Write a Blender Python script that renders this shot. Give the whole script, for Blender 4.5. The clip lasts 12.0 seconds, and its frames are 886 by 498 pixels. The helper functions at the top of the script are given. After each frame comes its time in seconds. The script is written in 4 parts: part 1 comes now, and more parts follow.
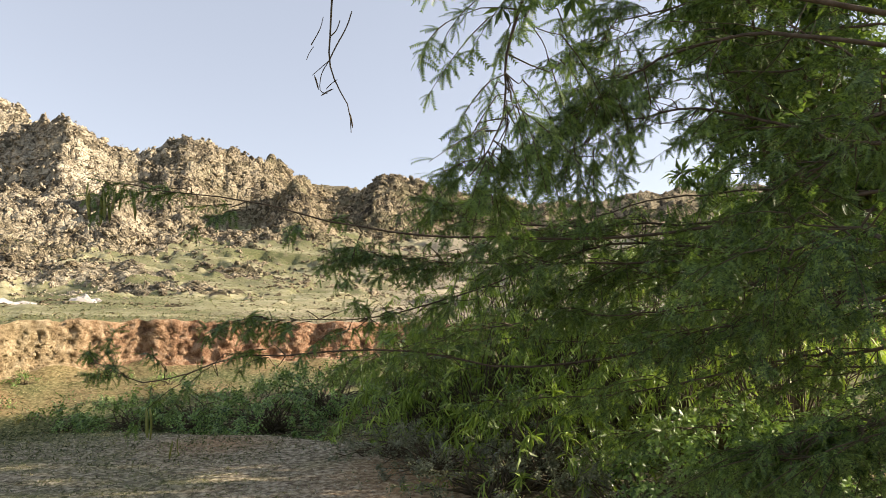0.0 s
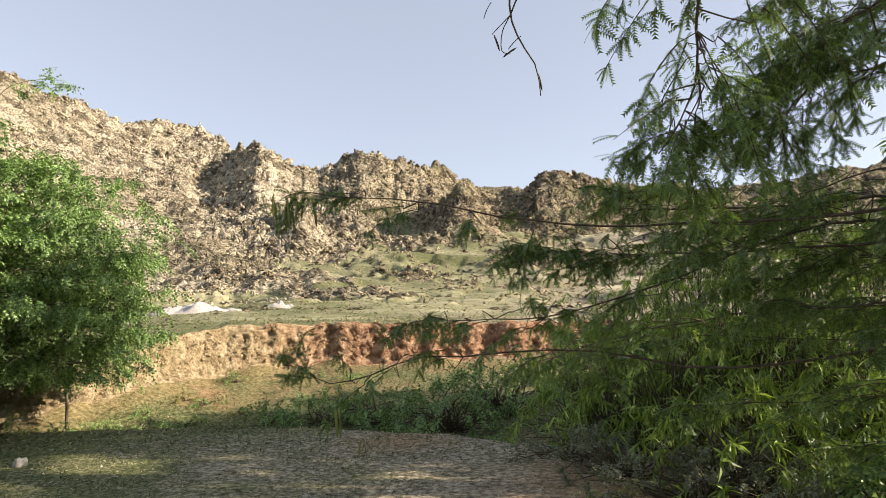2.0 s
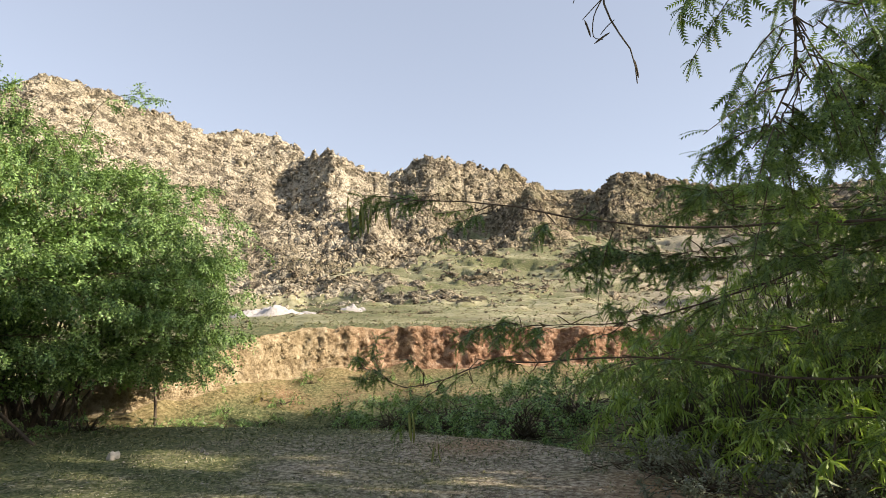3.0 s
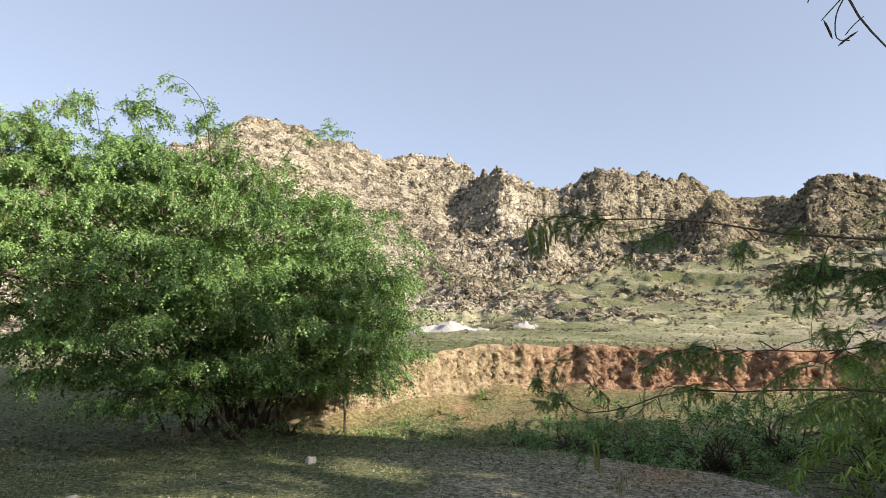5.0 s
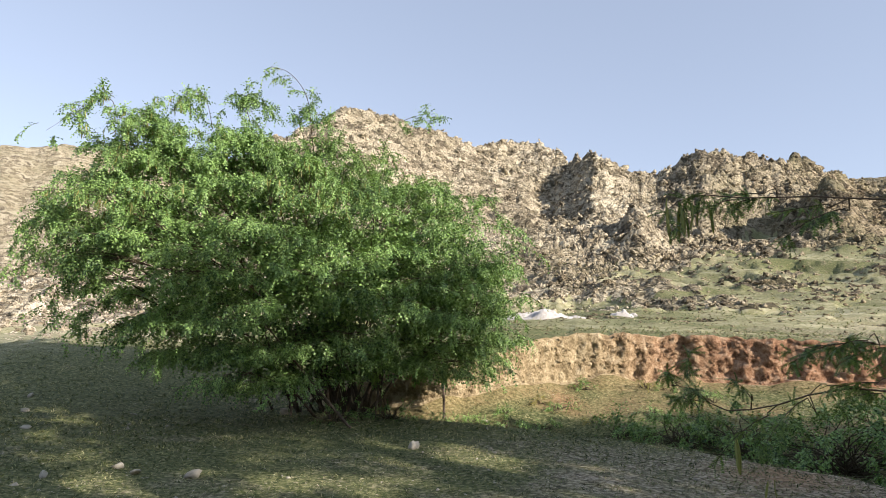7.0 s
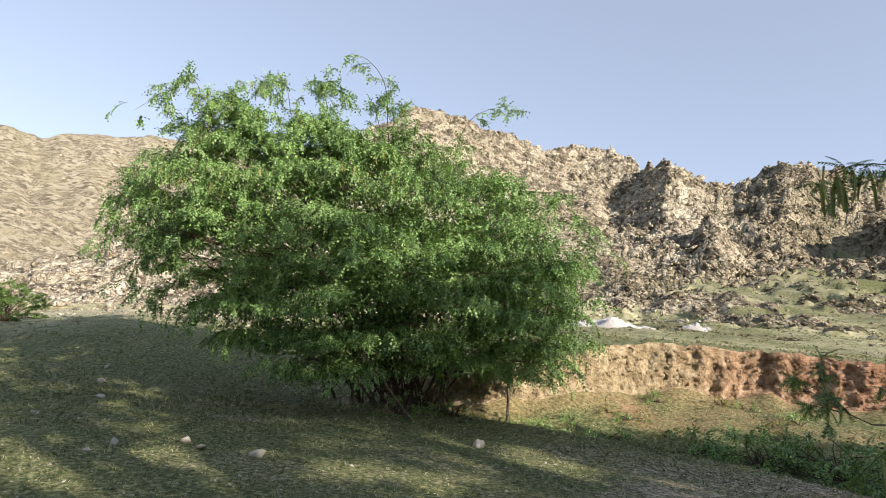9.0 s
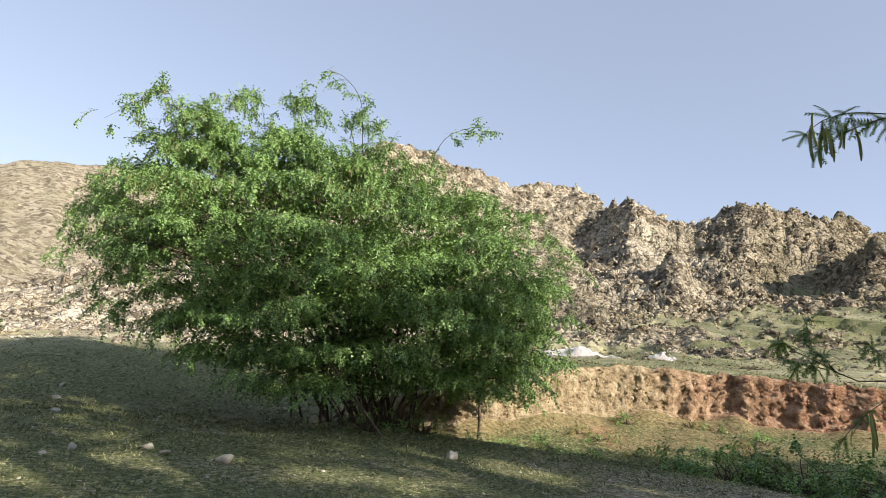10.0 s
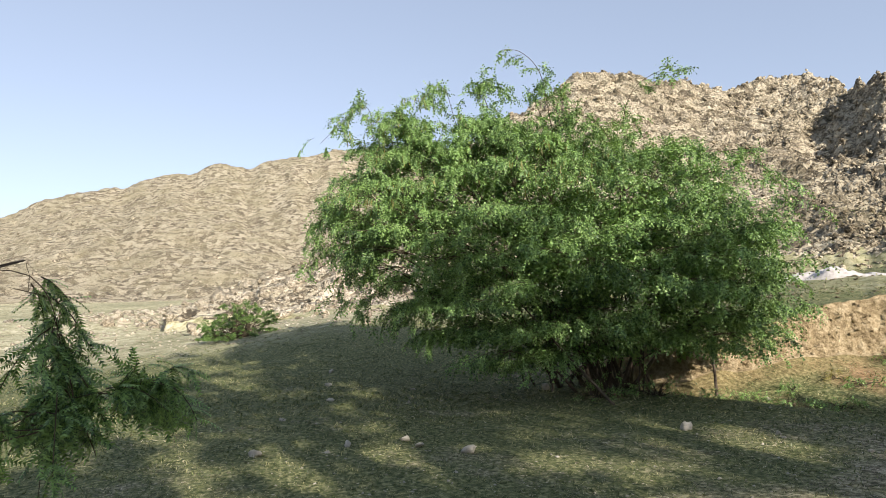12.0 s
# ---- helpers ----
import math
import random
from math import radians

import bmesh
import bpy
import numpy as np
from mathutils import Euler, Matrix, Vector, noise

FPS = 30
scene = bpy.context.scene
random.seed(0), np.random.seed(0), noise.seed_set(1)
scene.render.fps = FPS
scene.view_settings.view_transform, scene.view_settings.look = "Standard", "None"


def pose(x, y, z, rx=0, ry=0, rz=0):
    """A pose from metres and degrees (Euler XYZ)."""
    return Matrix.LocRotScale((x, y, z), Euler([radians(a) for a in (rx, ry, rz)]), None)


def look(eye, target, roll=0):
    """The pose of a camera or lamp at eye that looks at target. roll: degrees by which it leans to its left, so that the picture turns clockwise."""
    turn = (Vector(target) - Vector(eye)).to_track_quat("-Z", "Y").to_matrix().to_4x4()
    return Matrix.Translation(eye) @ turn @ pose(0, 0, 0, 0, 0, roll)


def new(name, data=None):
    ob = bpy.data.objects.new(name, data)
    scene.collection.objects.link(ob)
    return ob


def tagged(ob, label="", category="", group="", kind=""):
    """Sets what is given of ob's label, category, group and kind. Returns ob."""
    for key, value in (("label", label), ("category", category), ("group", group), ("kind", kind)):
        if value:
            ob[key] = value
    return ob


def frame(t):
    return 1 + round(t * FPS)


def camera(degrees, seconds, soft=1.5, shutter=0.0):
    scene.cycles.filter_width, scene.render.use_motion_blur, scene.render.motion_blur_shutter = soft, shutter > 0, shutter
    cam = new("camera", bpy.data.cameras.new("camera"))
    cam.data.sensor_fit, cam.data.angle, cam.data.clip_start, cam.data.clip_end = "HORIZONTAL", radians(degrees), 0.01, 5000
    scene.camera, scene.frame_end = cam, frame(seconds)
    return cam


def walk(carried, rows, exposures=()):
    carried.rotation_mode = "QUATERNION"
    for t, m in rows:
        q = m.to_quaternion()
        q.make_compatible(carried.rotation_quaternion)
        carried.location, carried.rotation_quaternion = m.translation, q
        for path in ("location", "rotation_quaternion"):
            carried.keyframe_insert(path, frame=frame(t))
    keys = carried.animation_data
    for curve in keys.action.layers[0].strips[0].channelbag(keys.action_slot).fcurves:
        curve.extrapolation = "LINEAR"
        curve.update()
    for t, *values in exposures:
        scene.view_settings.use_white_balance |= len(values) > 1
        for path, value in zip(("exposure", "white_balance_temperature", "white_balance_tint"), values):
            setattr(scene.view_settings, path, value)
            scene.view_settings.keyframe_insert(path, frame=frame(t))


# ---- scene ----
cam = camera(70.3, 12.0, 0.8)
PATH = [
    (0, (0.259, 0.102, 1.56), (0.22, 2.088, 1.794), -0.7),
    (0.5, (0.142, 0.329, 1.603), (-0.069, 2.307, 1.814), -2.0),
    (1, (0.163, 0.304, 1.598), (-0.17, 2.265, 1.804), -1.7),
    (1.5, (0.227, 0.234, 1.595), (-0.202, 2.175, 1.816), -1.9),
    (2, (0.182, 0.274, 1.563), (-0.372, 2.181, 1.805), -1.8),
    (2.5, (0.152, 0.311, 1.561), (-0.509, 2.181, 1.814), -1.6),
    (3, (0.143, 0.315, 1.565), (-0.617, 2.146, 1.826), -1.2),
    (3.2, (0.143, 0.315, 1.565), (-0.664, 2.126, 1.825), -0.9),
    (5, (0.086, 0.315, 1.598), (-1.132, 1.869, 1.915), 0.0),
    (5.5, (0.139, 0.254, 1.563), (-1.207, 1.709, 1.837), 0.1),
    (6, (0.08, 0.303, 1.589), (-1.339, 1.693, 1.821), 0.0),
    (6.5, (-0.097, 0.339, 1.636), (-1.521, 1.723, 1.88), 1.2),
    (7, (-0.145, 0.318, 1.604), (-1.579, 1.686, 1.878), 1.0),
    (7.2, (-0.278, 0.338, 1.623), (-1.74, 1.692, 1.802), 1.6),
    (8.8, (-0.45, 0.37, 1.648), (-2.001, 1.598, 1.943), 3.7),
    (9, (-0.51, 0.421, 1.476), (-2.073, 1.638, 1.749), 4.7),
    (9.5, (-0.593, 0.469, 1.082), (-2.108, 1.762, 1.271), 8.7),
    (10, (-0.635, 0.401, 1.091), (-2.121, 1.679, 1.485), 5.1),
    (10.5, (-0.48, 0.253, 1.421), (-2.066, 1.438, 1.705), -0.8),
    (11, (-0.317, 0.253, 1.68), (-2.027, 1.267, 1.894), -1.1),
    (11.5, (-0.214, 0.326, 1.713), (-2.02, 1.171, 1.871), -1.1),
    (12, (-0.256, 0.335, 1.724), (-2.11, 1.063, 1.908), -1.5),
]
walk(cam, [(t, look(eye, target, roll)) for t, eye, target, roll in PATH],
     [(0, 1.25, 7450, 13), (3, 1.12, 7000, 13), (5, 1.04, 6550, 12), (9, 1.02, 6500, 12), (12, 0.92, 6450, 11)])

# ---- light ----
def node(t, kind, **values):
    n = t.nodes.new(kind)
    for k, v in values.items():
        n.inputs[k.replace("_", " ")].default_value = v
    return n


SUN_EL, SUN_AZ = 22.0, 80.0          # degrees above the horizon; clockwise from +y
world = bpy.data.worlds.new("sky")
scene.world = world
world.use_nodes = True
wn = world.node_tree
sky = wn.nodes.new("ShaderNodeTexSky")
sky.sky_type, sky.sun_disc = "NISHITA", False
sky.sun_elevation, sky.sun_rotation = radians(SUN_EL), radians(SUN_AZ)
sky.air_density, sky.dust_density, sky.ozone_density = 0.85, 0.6, 2.0
haze = node(wn, "ShaderNodeHueSaturation", Saturation=0.58)
wn.links.new(sky.outputs[0], haze.inputs["Color"])
veil = wn.nodes.new("ShaderNodeMix")          # thin even haze over the whole sky
veil.data_type = "RGBA"
veil.inputs[0].default_value, veil.inputs[7].default_value = 0.5, (1.8, 2.25, 3.1, 1)
wn.links.new(haze.outputs[0], veil.inputs[6])
wn.links.new(veil.outputs[2], wn.nodes["Background"].inputs[0])
wn.nodes["Background"].inputs[1].default_value = 0.125
sun = new("sun", bpy.data.lights.new("sun", "SUN"))
sun.data.energy, sun.data.angle, sun.data.color = 5.0, radians(0.6), (1.0, 0.91, 0.8)
to_sun = Vector((math.sin(radians(SUN_AZ)) * math.cos(radians(SUN_EL)), math.cos(radians(SUN_AZ)) * math.cos(radians(SUN_EL)), math.sin(radians(SUN_EL))))
sun.matrix_world = look(to_sun * 60, (0, 0, 0))

rng = np.random.default_rng(7)


# ---- materials ----
def material(name, rough=0.9):
    m = bpy.data.materials.new(name)
    m.use_nodes = True
    b = m.node_tree.nodes["Principled BSDF"]
    b.inputs["Roughness"].default_value = rough
    b.inputs["Specular IOR Level"].default_value = 0.25
    return m, m.node_tree, b


def noise_node(t, scale, detail=6.0, rough=0.6, vector=None):
    n = node(t, "ShaderNodeTexNoise", Scale=scale, Detail=detail, Roughness=rough)
    if vector is not None:
        t.links.new(vector, n.inputs["Vector"])
    return n.outputs["Fac"]


def ramp(t, fac, *stops):
    r = t.nodes.new("ShaderNodeValToRGB")
    e = r.color_ramp.elements
    while len(e) < len(stops):
        e.new(0.5)
    for slot, (p, c) in zip(e, stops):
        slot.position, slot.color = p, (*c, 1)
    t.links.new(fac, r.inputs[0])
    return r.outputs[0]


def mix(t, fac, a, b, blend="MIX"):
    n = t.nodes.new("ShaderNodeMix")
    n.data_type, n.blend_type = "RGBA", blend
    for value, slot in ((fac, n.inputs[0]), (a, n.inputs[6]), (b, n.inputs[7])):
        if isinstance(value, (int, float)):
            slot.default_value = value
        elif isinstance(value, tuple):
            slot.default_value = (*value, 1)
        else:
            t.links.new(value, slot)
    return n.outputs[2]


def maths(t, op, a, b=0.0):
    n = t.nodes.new("ShaderNodeMath")
    n.operation = op
    for value, slot in ((a, n.inputs[0]), (b, n.inputs[1])):
        if isinstance(value, (int, float)):
            slot.default_value = value
        else:
            t.links.new(value, slot)
    return n.outputs[0]


def bump(t, b, height, strength, distance):
    n = node(t, "ShaderNodeBump", Strength=strength, Distance=distance)
    t.links.new(height, n.inputs["Height"])
    t.links.new(n.outputs[0], b.inputs["Normal"])


def place_vec(t):
    return t.nodes.new("ShaderNodeNewGeometry").outputs["Position"]


def soil_material():
    m, t, b = material("soil_and_grass", 0.95)
    p = place_vec(t)
    fine = noise_node(t, 14.0, 8.0, 0.7, p)
    broad = noise_node(t, 0.55, 5.0, 0.6, p)
    mid = noise_node(t, 2.6, 6.0, 0.65, p)
    earth = ramp(t, fine, (0.38, (0.075, 0.058, 0.038)), (0.5, (0.25, 0.208, 0.14)), (0.61, (0.5, 0.44, 0.33)))
    turf = ramp(t, fine, (0.38, (0.034, 0.05, 0.016)), (0.5, (0.108, 0.118, 0.046)), (0.62, (0.26, 0.25, 0.12)))
    cover = t.nodes.new("ShaderNodeAttribute")
    cover.attribute_name = "turf"
    f = maths(t, "ADD", maths(t, "MULTIPLY", broad, 1.2), maths(t, "MULTIPLY", mid, 0.9))
    f = maths(t, "ADD", f, maths(t, "SUBTRACT", cover.outputs["Fac"], 1.5))
    f = maths(t, "MULTIPLY", f, 1.7)
    f.node.use_clamp = True
    pale = t.nodes.new("ShaderNodeAttribute")
    pale.attribute_name = "pale"
    ochre = t.nodes.new("ShaderNodeAttribute")
    ochre.attribute_name = "ochre"
    straw = ramp(t, maths(t, "ADD", maths(t, "MULTIPLY", mid, 0.6), maths(t, "MULTIPLY", noise_node(t, 0.8, 8.0, 0.7, p), 0.4)), (0.41, (0.19, 0.176, 0.09)), (0.5, (0.45, 0.412, 0.25)), (0.59, (0.64, 0.59, 0.42)))
    clay = ramp(t, fine, (0.3, (0.14, 0.08, 0.04)), (0.5, (0.31, 0.19, 0.1)), (0.7, (0.45, 0.31, 0.18)))
    broken = maths(t, "MULTIPLY", ochre.outputs["Fac"], maths(t, "MULTIPLY", mid, 1.8))
    broken.node.use_clamp = True
    c = mix(t, broken, mix(t, pale.outputs["Fac"], mix(t, f, earth, turf), straw), clay)
    t.links.new(c, b.inputs["Base Color"])
    bump(t, b, noise_node(t, 20.0, 7.0, 0.65, p), 0.5, 0.025)
    return m


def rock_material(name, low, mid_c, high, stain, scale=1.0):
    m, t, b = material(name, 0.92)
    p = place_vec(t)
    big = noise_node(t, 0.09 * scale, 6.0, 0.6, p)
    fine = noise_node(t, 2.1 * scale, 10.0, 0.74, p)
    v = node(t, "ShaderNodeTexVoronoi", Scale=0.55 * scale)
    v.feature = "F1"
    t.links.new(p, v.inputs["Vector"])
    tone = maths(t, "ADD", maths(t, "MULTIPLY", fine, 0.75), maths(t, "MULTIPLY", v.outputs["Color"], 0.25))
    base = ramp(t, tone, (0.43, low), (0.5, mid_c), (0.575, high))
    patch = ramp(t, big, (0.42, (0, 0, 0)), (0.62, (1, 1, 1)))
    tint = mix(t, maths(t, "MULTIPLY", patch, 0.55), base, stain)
    pale_rock = t.nodes.new("ShaderNodeAttribute")
    pale_rock.attribute_name = "pale_rock"
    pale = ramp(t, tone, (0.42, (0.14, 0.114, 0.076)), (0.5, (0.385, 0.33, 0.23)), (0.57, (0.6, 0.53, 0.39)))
    t.links.new(mix(t, pale_rock.outputs["Fac"], tint, pale), b.inputs["Base Color"])
    split = node(t, "ShaderNodeTexVoronoi", Scale=1.1 * scale)
    split.feature = "DISTANCE_TO_EDGE"
    t.links.new(p, split.inputs["Vector"])
    joint = maths(t, "MINIMUM", maths(t, "MULTIPLY", split.outputs["Distance"], 4.0), 0.6)
    bump(t, b, maths(t, "ADD", maths(t, "ADD", fine, joint), maths(t, "MULTIPLY", v.outputs["Distance"], 0.5)), 1.0, 0.5 / scale)
    return m


def leaf_material(name, dark, light, dry, dry_share, through_light=0.35):
    m, t, b = material(name, 0.45)
    b.inputs["Specular IOR Level"].default_value = 0.5
    g = t.nodes.new("ShaderNodeNewGeometry")
    r = g.outputs["Random Per Island"]
    n = noise_node(t, 0.9, 3.0, 0.6, g.outputs["Position"])
    tone = maths(t, "ADD", maths(t, "MULTIPLY", r, 0.55), maths(t, "MULTIPLY", n, 0.6))
    c = ramp(t, tone, (0.3, dark), (0.7, light), (1.0 - dry_share, light), (min(1.0, 1.02 - dry_share * 0.6), dry))
    t.links.new(c, b.inputs["Base Color"])
    tr = t.nodes.new("ShaderNodeBsdfTranslucent")
    t.links.new(mix(t, 1.0, c, (1.0, 1.0, 0.55), "MULTIPLY"), tr.inputs[0])
    s = t.nodes.new("ShaderNodeMixShader")
    s.inputs[0].default_value = through_light
    t.links.new(b.outputs[0], s.inputs[1])
    t.links.new(tr.outputs[0], s.inputs[2])
    t.links.new(s.outputs[0], t.nodes["Material Output"].inputs[0])
    return m


def plain_material(name, a, b_c, scale, rough=0.85, bumpy=0.4):
    m, t, b = material(name, rough)
    f = noise_node(t, scale, 7.0, 0.65, place_vec(t))
    t.links.new(ramp(t, f, (0.3, a), (0.7, b_c)), b.inputs["Base Color"])
    bump(t, b, f, bumpy, 0.3 / scale)
    return m


SOIL = soil_material()
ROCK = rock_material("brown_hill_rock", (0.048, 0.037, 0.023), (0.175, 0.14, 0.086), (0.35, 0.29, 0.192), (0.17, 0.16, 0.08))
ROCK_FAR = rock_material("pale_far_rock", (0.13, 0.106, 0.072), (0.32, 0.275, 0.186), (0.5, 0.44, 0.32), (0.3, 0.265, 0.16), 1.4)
BOULDER = rock_material("boulder_rock", (0.064, 0.049, 0.031), (0.215, 0.17, 0.105), (0.41, 0.34, 0.23), (0.22, 0.19, 0.11), 2.2)
PALE = rock_material("pale_boulder_rock", (0.23, 0.19, 0.13), (0.48, 0.415, 0.305), (0.68, 0.61, 0.48), (0.42, 0.365, 0.265), 2.2)
STONE = plain_material("pale_fieldstone", (0.26, 0.235, 0.185), (0.47, 0.43, 0.35), 9.0)
SAND = plain_material("white_sand", (0.3, 0.275, 0.25), (0.56, 0.53, 0.5), 5.0, 0.95)
BARK = plain_material("grey_brown_bark", (0.05, 0.037, 0.026), (0.15, 0.115, 0.085), 22.0, 0.9, 0.8)
TWIG = plain_material("twig_bark", (0.05, 0.04, 0.025), (0.12, 0.095, 0.06), 30.0, 0.85)
LEAF = leaf_material("bush_leaf", (0.034, 0.084, 0.03), (0.275, 0.43, 0.135), (0.48, 0.44, 0.1), 0.06, 0.3)
LEAF_NEAR = leaf_material("near_leaf", (0.037, 0.077, 0.024), (0.172, 0.272, 0.072), (0.22, 0.29, 0.07), 0.04, 0.4)
LEAF_LIME = leaf_material("lime_leaf", (0.11, 0.19, 0.035), (0.33, 0.46, 0.1), (0.4, 0.43, 0.1), 0.06, 0.45)
LEAF_DRY = leaf_material("dry_leaf", (0.17, 0.16, 0.05), (0.3, 0.27, 0.09), (0.42, 0.36, 0.1), 0.2, 0.4)
LEAF_GREY = leaf_material("grey_herb", (0.09, 0.105, 0.068), (0.23, 0.25, 0.17), (0.34, 0.32, 0.22), 0.1, 0.3)
LITTER = leaf_material("dry_litter", (0.08, 0.06, 0.04), (0.52, 0.46, 0.34), (0.62, 0.57, 0.46), 0.15, 0.1)
GRASS = leaf_material("grass_blade", (0.034, 0.058, 0.02), (0.18, 0.21, 0.08), (0.5, 0.46, 0.27), 0.32, 0.3)
POD = leaf_material("green_pod", (0.2, 0.24, 0.07), (0.36, 0.38, 0.13), (0.45, 0.4, 0.15), 0.1, 0.5)


def clay_material():
    m, t, b = material("red_clay", 0.95)
    p = place_vec(t)
    f = noise_node(t, 5.0, 12.0, 0.75, p)
    big = noise_node(t, 0.33, 3.0, 0.5, p)
    red = ramp(t, f, (0.38, (0.16, 0.078, 0.044)), (0.5, (0.36, 0.205, 0.12)), (0.62, (0.54, 0.37, 0.25)))
    tan = ramp(t, f, (0.38, (0.17, 0.124, 0.066)), (0.5, (0.345, 0.268, 0.155)), (0.62, (0.52, 0.425, 0.275)))
    sep = t.nodes.new("ShaderNodeSeparateXYZ")
    t.links.new(p, sep.inputs[0])
    k = maths(t, "ADD", maths(t, "MULTIPLY", maths(t, "ADD", sep.outputs[0], 9.3), 0.4), maths(t, "MULTIPLY", maths(t, "SUBTRACT", big, 0.5), 2.2))
    k.node.use_clamp = True
    t.links.new(mix(t, k, tan, red), b.inputs["Base Color"])
    grit = noise_node(t, 17.0, 6.0, 0.7, p)
    bump(t, b, maths(t, "ADD", f, maths(t, "MULTIPLY", grit, 0.35)), 1.0, 0.12)
    return m


CLAY = clay_material()


# ---- mesh helpers ----
def quad_mesh(name, verts, quads, mat, smooth=False):
    me = bpy.data.meshes.new(name)
    verts, quads = np.asarray(verts, np.float32), np.asarray(quads, np.int32)
    me.vertices.add(len(verts))
    me.vertices.foreach_set("co", verts.ravel())
    me.loops.add(quads.size)
    me.loops.foreach_set("vertex_index", quads.ravel())
    me.polygons.add(len(quads))
    me.polygons.foreach_set("loop_start", np.arange(0, quads.size, quads.shape[1], dtype=np.int32))
    if smooth:
        me.polygons.foreach_set("use_smooth", np.ones(len(quads), bool))
    me.update(calc_edges=True)
    me.materials.append(mat)
    return me


def part(name, me, parent, label=""):
    ob = new(name, me)
    ob.parent = parent
    return tagged(ob, label)


def thing(name, at, label, category, group="", kind=""):
    ob = new(name)
    ob.location = at
    ob.empty_display_size = 0.2
    return tagged(ob, label, category, group, kind)


def hash2(ix, iy, k=0):
    n = (ix.astype(np.int64) * 374761393 + iy.astype(np.int64) * 668265263 + k * 974711) & 0x7FFFFFFF
    n = ((n ^ (n >> 13)) * 1274126177) & 0x7FFFFFFF
    return ((n ^ (n >> 16)) & 0xFFFFFF) / float(0xFFFFFF)


def value2(x, y, k=0):
    ix, iy = np.floor(x), np.floor(y)
    fx, fy = x - ix, y - iy
    fx, fy = fx * fx * (3 - 2 * fx), fy * fy * (3 - 2 * fy)
    a, b, c, d = hash2(ix, iy, k), hash2(ix + 1, iy, k), hash2(ix, iy + 1, k), hash2(ix + 1, iy + 1, k)
    return (a + (b - a) * fx) * (1 - fy) + (c + (d - c) * fx) * fy - 0.5


def fbm(x, y, octaves=5, gain=0.5, k=0):
    s, amp = 0.0, 1.0
    for o in range(octaves):
        s = s + amp * value2(x, y, k + o)
        x, y, amp = x * 2.03 + 17.1, y * 2.03 - 9.7, amp * gain
    return s


def grain(x, y, octaves=5, gain=0.5, k=0):
    """Like fbm, but each octave is turned, so that no grid shows."""
    s, amp = 0.0, 1.0
    for o in range(octaves):
        s = s + amp * value2(x, y, k + o)
        x, y, amp = 1.62 * x - 1.21 * y + 17.1, 1.21 * x + 1.62 * y - 9.7, amp * gain
    return s


def worley(x, y, k=0):
    """Nearest and second distances, and the nearest cell's random value."""
    ix, iy = np.floor(x), np.floor(y)
    f1 = np.full(np.shape(x), 9.0)
    f2, cell = f1.copy(), np.zeros(np.shape(x))
    for dx in (-1, 0, 1):
        for dy in (-1, 0, 1):
            cx, cy = ix + dx, iy + dy
            d = np.hypot(cx + hash2(cx, cy, k) - x, cy + hash2(cx, cy, k + 1) - y)
            near = d < f1
            f2 = np.where(near, f1, np.minimum(f2, d))
            cell = np.where(near, hash2(cx, cy, k + 2), cell)
            f1 = np.where(near, d, f1)
    return f1, f2, cell


def step(a, b, x):
    s = np.clip((x - a) / (b - a), 0, 1)
    return s * s * (3 - 2 * s)


# ---- the lie of the land: azimuth (degrees to the left of +y) and distance from the origin ----
RIDGE_AZ = [-60, -22, -12, -3.4, 3.4, 6.5, 8.6, 10.6, 13, 15.7, 20.6, 23.3, 27.3, 29.5, 32.3, 34.8, 37.2, 39.8, 44.1, 47.8, 52.5, 55.9, 58, 62, 67, 72, 78, 84, 92]
RIDGE_EL = [10.2, 10.9, 11.1, 11.3, 13, 13.3, 12.6, 12.2, 12.6, 14, 15.1, 16.2, 15.1, 15.5, 16.4, 15.4, 16.7, 16.7, 17.4, 18.3, 19.6, 20.3, 19, 16.5, 13, 9, 6, 4, 0.5]
RIDGE_R = [200, 195, 190, 180, 150, 145, 170, 190, 160, 122, 112, 108, 116, 114, 106, 122, 134, 132, 120, 116, 112, 108, 106, 103, 98, 92, 84, 76, 70]
FAR_AZ = [50, 60, 70, 79, 82, 85.8, 88.7, 94, 96, 101, 104, 110, 125, 150]
FAR_EL = [14, 15, 14.6, 14.1, 13.5, 12.5, 12.7, 10.9, 10.2, 9, 7.6, 6, 3, 1]
EYE_Z = 1.58
_A = np.arange(-70, 160, 0.25)
_K = np.exp(-(np.arange(-24, 25) * 0.25 / 1.6) ** 2)
_K /= _K.sum()


def eased(xs, ys):
    """The same curve with its corners rounded, as a table over all azimuths."""
    return np.convolve(np.pad(np.interp(_A, xs, ys), 24, "edge"), _K, "valid")


RIDGE_R_EASED = eased(RIDGE_AZ, RIDGE_R)


def bank_r(az):
    return np.interp(az, [-60, -20, 0, 16, 27, 34, 40, 43, 47.5, 52, 58, 70], [19, 18.5, 18, 17.4, 17.2, 16.7, 15.7, 15.0, 14.3, 14.9, 16, 17]) + 0.4 * fbm(az * 0.22, az * 0, 2, 0.5, 40)


def lip_r(az):
    return np.interp(az, [-60, -20, 0, 14, 34, 46, 55], [6.5, 7, 8, 9.5, 11.6, 12.4, 14.5]) + 0.3 * fbm(az * 0.2, az * 0, 3, 0.5, 50)


def bank_share(az):
    return step(60, 50, az) * step(-60, -35, az)


